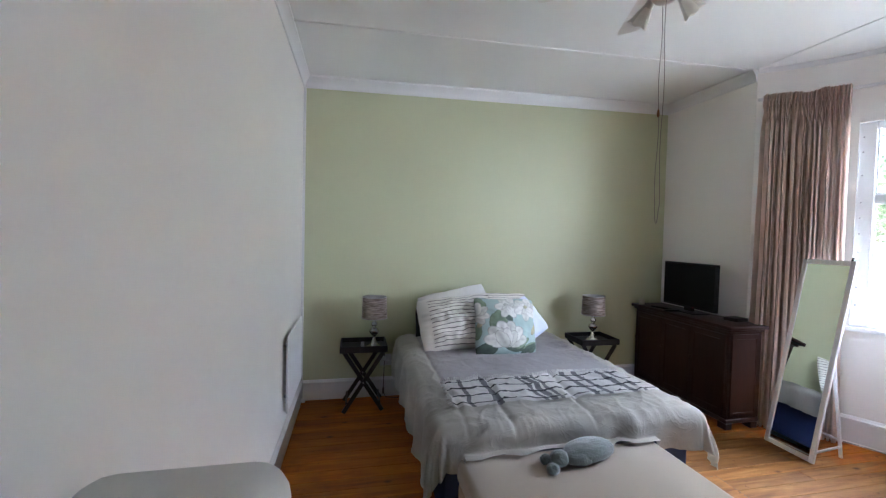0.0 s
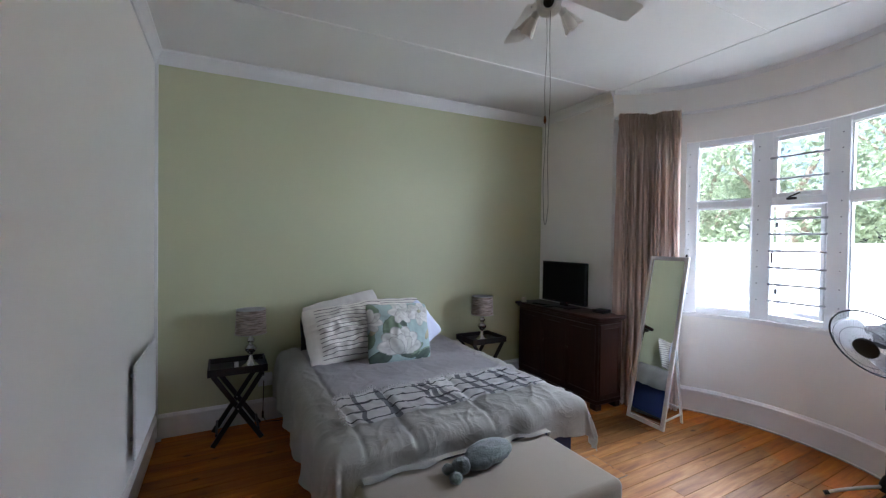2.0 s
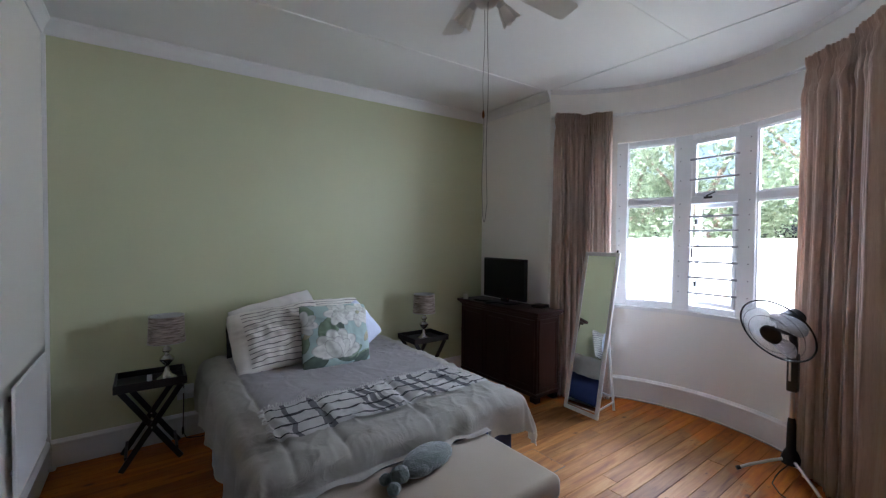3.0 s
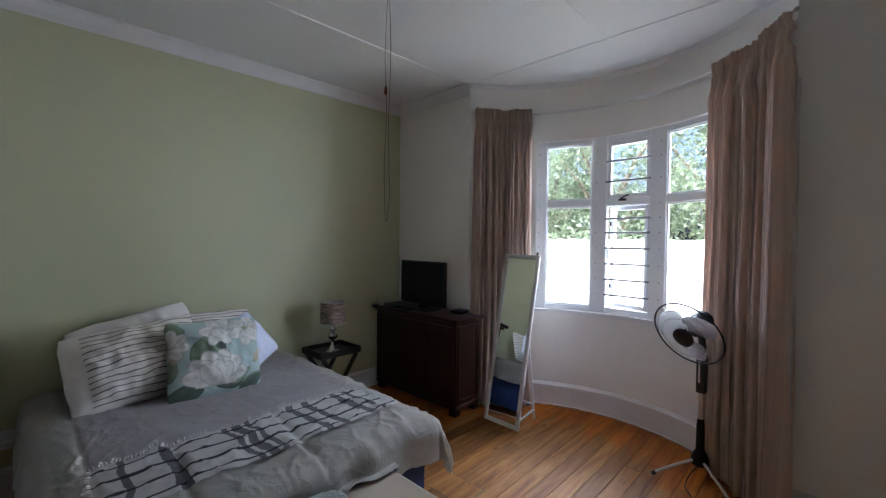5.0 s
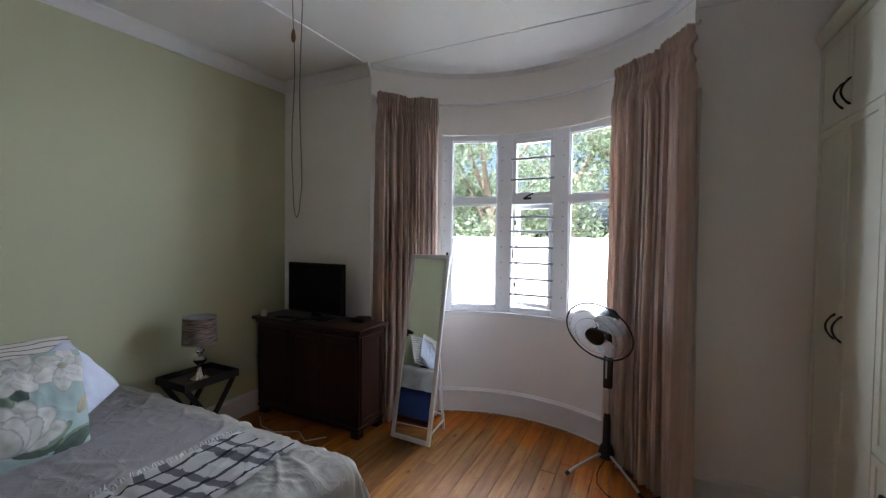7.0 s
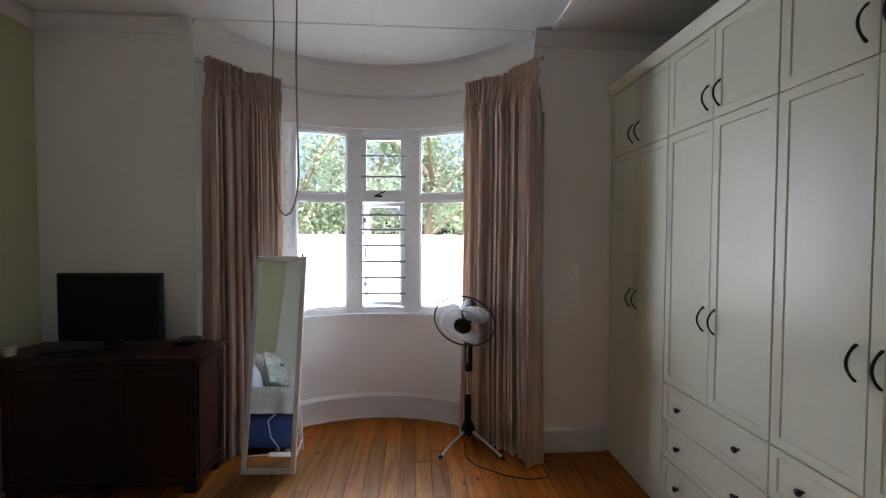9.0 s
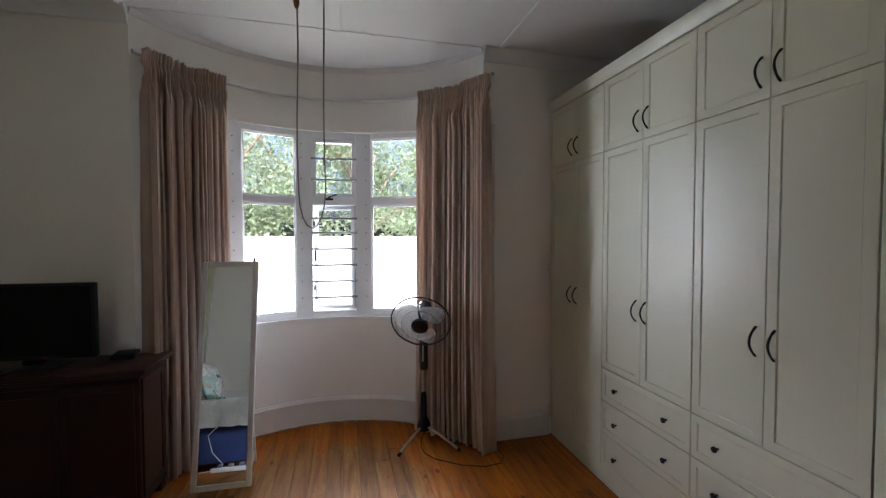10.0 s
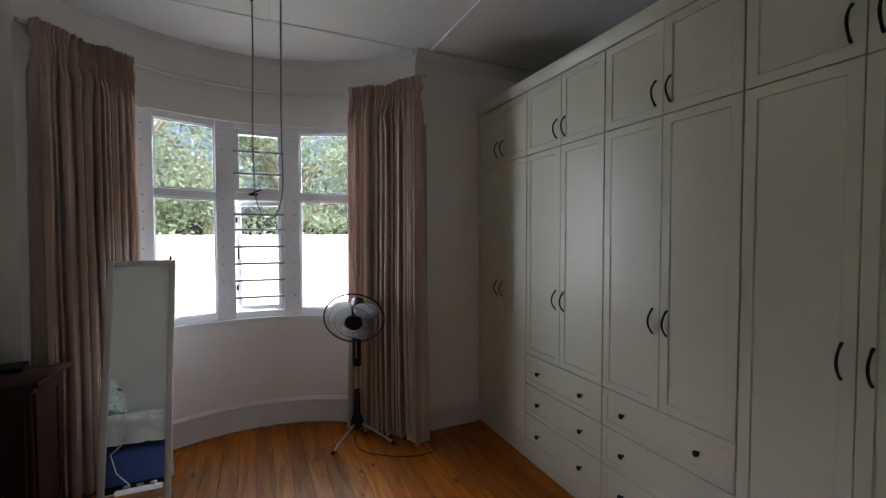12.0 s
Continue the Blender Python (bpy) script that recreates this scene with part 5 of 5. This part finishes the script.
for k in range(5):
    a = -3 + 72 * k
    b = part("blade", sheet(18, 6, fan_blade, thick=0.006), M_FANBLADE, cf, "cream painted wooden blade")
    b.matrix_basis = pose(0, 0, -0.245, 0, 0, a)
    part("blade_iron", bar((0.09, 0, -0.002), (0.20, 0, 0.004), 0.03, 0.006, bevel=0.002), M_FANWHITE, b)
    for q in (-0.02, 0.02):
        part("screw", lathe([(0.005, -0.012), (0.005, -0.006)], 8, m=Matrix.Translation((0.19, q, 0))), M_STEEL, b)
for k in range(3):
    a = 226 + 120 * k
    m = pose(0, 0, -0.357, 0, 0, a) @ pose(0.072, 0, -0.010, 0, 0, 0) @ pose(0, 0, 0, 0, 180 - 42, 0) @ Matrix.Scale(0.84, 4)
    arm = part("light_arm", tube([Vector((0.045, 0, 0.0)), Vector((0.062, 0, 0.004)), Vector((0.074, 0, -0.010))], 0.009, 10), M_FANWHITE, cf)
    arm.matrix_basis = pose(0, 0, -0.357, 0, 0, a)
    part("lamp_socket", lathe([(0.020, -0.012), (0.024, 0.0), (0.024, 0.022)], 16, m=m), M_FANWHITE, cf)
    if k == 0:                                      # one lamp has lost its shade: bare dark socket
        part("bare_socket", lathe([(0.044, 0.010), (0.048, 0.022), (0.044, 0.030), (0.032, 0.032), (0.028, 0.016)], 24, m=m), M_FANWHITE, cf)
        part("socket_mouth", lathe([(0.0285, 0.030), (0.025, 0.036), (0.017, 0.033), (0.014, 0.024)], 24, m=m), M_BLACKWOOD, cf, "dark empty lamp socket")
        continue

    def tulip(u, v):
        r = (0.026 + 0.018 * math.sin(v * 1.9) + 0.016 * v ** 4) * (1 + 0.06 * v ** 3 * math.cos(2 * math.pi * 6 * u))
        return m @ Vector((r * math.cos(2 * math.pi * u), r * math.sin(2 * math.pi * u), 0.02 + 0.095 * v + 0.006 * v ** 3 * math.cos(2 * math.pi * 6 * u)))
    part("glass_shade", sheet(48, 14, tulip, thick=0.003), M_FROST, cf, "frosted tulip glass shade", sharp=80)
# pull cord: one long loop with a wooden bob
lp = [(-0.033, 0.0, -0.35)] + [(-0.033 - 0.002 * math.sin(k), 0.004 * math.sin(k * 0.9), -0.35 - 0.96 * k / 12) for k in range(1, 13)]
lp += [(-0.033 + 0.033 * (1 - math.cos(math.pi * k / 8)), 0.0, -1.31 - 0.085 * math.sin(math.pi * k / 8)) for k in range(1, 8)]
lp += [(0.033, 0.004 * math.sin(k * 1.1), -1.31 + 0.96 * k / 12) for k in range(13)]
cdir = pose(0, 0, 0, 0, 0, 64)
cord = part("pull_cord", tube([cdir @ Vector(p) for p in lp], 0.0017, 6), M_CORD, cf, "thin dark pull cord hanging in a loop")
part("pull_bob", lathe([(0.0, -0.020), (0.005, -0.015), (0.007, -0.004), (0.005, 0.010), (0.003, 0.018), (0.0, 0.019)], 14, m=Matrix.Translation(cdir @ Vector((0.033, 0, -0.883))), cap=False), M_BOB, cord, "small brown wooden bob")

# ---- heater panel and small wall things ----
ht = thing("heater_panel", pose(XW, 3.64, 0.56), "slim white wall-mounted heater panel", "heater")
part("panel", box(0.028, 0.042, -0.36, 0.36, -0.26, 0.26, 0.003, 1), M_TRIM, ht)
for y in (-0.25, 0.25):
    for z in (-0.18, 0.18):
        part("spacer", lathe([(0.012, 0), (0.012, 0.028)], 12, m=Matrix.Translation((0, y, z)) @ Matrix.Rotation(radians(90), 4, 'Y')), M_BAR, ht)
part("cable", tube([(0.012, 0.34, -0.20), (0.014, 0.50, -0.22), (0.012, 0.58, -0.30), (0.030, 0.57, -0.42), (0.03, 0.55, -0.54)], 0.004, 6), M_PALECORD, ht, "thin white heater cable")
tk = part("cable_trunking", box(XW, XW + 0.022, YN - 0.018, YN, 0.182, H - 0.104 - sag(XW), 0.003, 1), M_TRIM, None)
tagged(tk, "thin white cable trunking up the corner of the room", "trunking")
for y in (2.75, 4.16):
    pl = part("door_stop", lathe([(0.016, 0), (0.016, 0.03), (0.010, 0.036)], 12, m=Matrix.Rotation(radians(90), 4, 'Y')), M_WHITEPLASTIC, None)
    pl.location = (XW + 0.02, y, 0.03)
    tagged(pl, "small white knob on the skirting near the floor", "door stop")

# ---- cream chair beside the entry ----
ch = thing("armchair", pose(-0.125, 1.00, 0), "cream upholstered narrow high-backed chair against the white wall", "chair")


def cushion_block(x0, x1, y0, y1, z0, z1, r):
    return box(x0, x1, y0, y1, z0, z1, r, 5)


part("backrest", cushion_block(-0.165, 0.185, -0.10, 0.245, 0.40, 1.115, 0.07), M_CREAM, ch)
part("seat", cushion_block(-0.155, 0.155, -0.42, -0.101, 0.30, 0.45, 0.04), M_CREAM, ch)
part("frame", box(-0.15, 0.15, -0.41, 0.18, 0.16, 0.2995, 0.02, 2), M_CREAM, ch)
for x in (-0.12, 0.12):
    for y in (-0.37, 0.14):
        part("leg", lathe([(0.012, 0), (0.02, 0.16)], 12, m=Matrix.Translation((x, y, 0))), M_BLACKWOOD, ch)
part("piping", tube([(-0.10, -0.06, 1.095), (0.10, -0.06, 1.095)], 0.004, 6), M_CREAM, ch)

# ---- garden outside the window ----
GZ = -0.35
bm = bmesh.new()
bmesh.ops.create_grid(bm, x_segments=8, y_segments=8, size=600, matrix=Matrix.Translation((0, 0, GZ)))
setting("ground", bm, M_GROUND, "dry sandy lawn outside the window")
XB = 9.0
bw = tagged(new("boundary_wall"), "white limewashed precast garden wall", "wall", kind="structure")
for k in range(-9, 12):
    y = k * 1.5 + 0.4
    part("wall_post", box(XB - 0.05, XB + 0.09, y - 0.07, y + 0.07, GZ, 1.60, 0.01, 1), M_EXTWALL, bw, smooth=False)
    for j in range(4):
        part("wall_panel", box(XB + 0.0, XB + 0.05, y + 0.07, y + 1.43, GZ + 0.485 * j, GZ + 0.485 * (j + 1) - 0.004, 0.006, 1), M_EXTWALL, bw, smooth=False)


def tree(x, y, h, rad, seed, n):
    rd = random.Random(seed)
    t = thing("tree", pose(x, y, GZ), "leafy garden tree behind the white wall", "tree", "garden trees")
    top = Vector((rd.uniform(-0.4, 0.4), rd.uniform(-0.6, 0.6), h * 0.55))
    bm = tube([(0, 0, 0), top * 0.35 + Vector((0.08, 0.05, 0)), top * 0.7, top], [0.20, 0.16, 0.13, 0.10], 10)
    ends = []
    for k in range(9):
        a = k * 2.4 + rd.uniform(-0.4, 0.4)
        s = top * rd.uniform(0.45, 1.0)
        e = s + Vector((math.cos(a) * rad * rd.uniform(0.5, 0.85), math.sin(a) * rad * rd.uniform(0.5, 0.85), rd.uniform(0.1, 0.42) * h))
        mid = (s + e) / 2 + Vector((0, 0, 0.25))
        tube([s, mid, e], [0.085, 0.055, 0.02], 7, bm)
        ends += [e, mid, (mid + e) / 2]
    part("trunk", bm, M_BARK, t)
    lv = []
    fc = []
    clumps = [(e + Vector((rd.gauss(0, 0.35), rd.gauss(0, 0.35), rd.gauss(0, 0.3))), rd.uniform(0.35, 0.8)) for e in ends for _ in range(3)]
    clumps += [(Vector((rd.uniform(-1, 1) * rad, rd.uniform(-1, 1) * rad, rd.uniform(0.28, 0.55) * h)), rd.uniform(0.35, 0.7)) for _ in range(22)]
    for _ in range(n):
        c, s = clumps[rd.randrange(len(clumps))]
        p = c + Vector((rd.gauss(0, s * 0.5), rd.gauss(0, s * 0.5), rd.gauss(0, s * 0.4)))
        d = Vector((rd.gauss(0, 1), rd.gauss(0, 1), rd.gauss(-0.3, 0.8))).normalized()
        w = d.orthogonal().normalized()
        w.rotate(Euler((rd.random() * 6, rd.random() * 6, 0)))
        w = (w - d * w.dot(d)).normalized()
        l = rd.uniform(0.09, 0.18)
        i = len(lv)
        lv += [p, p + d * l * 0.5 + w * l * 0.26, p + d * l, p + d * l * 0.5 - w * l * 0.26]
        fc.append((i, i + 1, i + 2, i + 3))
    me = bpy.data.meshes.new("crown")
    me.from_pydata([tuple(v) for v in lv], [], fc)
    me.materials.append(M_LEAF)
    cr = new("crown", me)
    cr.parent = t
    tagged(cr, "many small green leaves", kind="stuff")
    return t


for k, (x, y, h, r) in enumerate(((11.2, 4.6, 5.6, 2.2), (12.6, 1.6, 6.2, 2.6), (11.4, -1.4, 5.4, 2.2), (13.2, -4.4, 6.0, 2.6), (13.5, 7.8, 6.4, 2.8), (16.5, 3.6, 8.0, 3.4), (17.0, -1.6, 8.0, 3.4), (16.0, -8.0, 7.5, 3.2), (17.5, 11.5, 8, 3.4))):
    tree(x, y, h, r, 40 + k, 9000)

# ---- floorboards ----
floor = tagged(new("floor"), "old varnished orange pine floorboards", "floor", kind="structure")
part("subfloor", box(XW - 0.1, XE + 0.9, YS - 0.1, YN + 0.1, -0.09, -0.022), M_GAP, floor, smooth=False)
rnd = random.Random(21)
y = YS - 0.02
while y < YN + 0.02:
    bwid = 0.108
    ym = y + bwid / 2
    xe = XE + 0.02
    if abs(ym - BY) < YB - 0.03:
        xe = BX + math.sqrt((BR + 0.08) ** 2 - (ym - BY) ** 2)
    x = XW - 0.02
    while x < xe - 0.05:
        l = min(rnd.uniform(1.3, 3.0), xe - x)
        if xe - x - l < 0.5:
            l = xe - x
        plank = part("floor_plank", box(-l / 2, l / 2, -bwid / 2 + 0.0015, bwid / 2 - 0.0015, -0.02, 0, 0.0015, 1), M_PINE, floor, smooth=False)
        plank.location = (x + l / 2, ym, rnd.uniform(-0.0012, 0))
        x += l + 0.0015
    y += bwid

# a short mended board let into the floor beside the bed
part("patch_gap", box(2.285, 2.497, 2.300, 2.585, 0.0002, 0.0010), M_GAP, floor, smooth=False)
part("patch_board", box(2.290, 2.492, 2.305, 2.580, 0.0004, 0.0030, 0.0008, 1), M_PINE, floor, smooth=False)
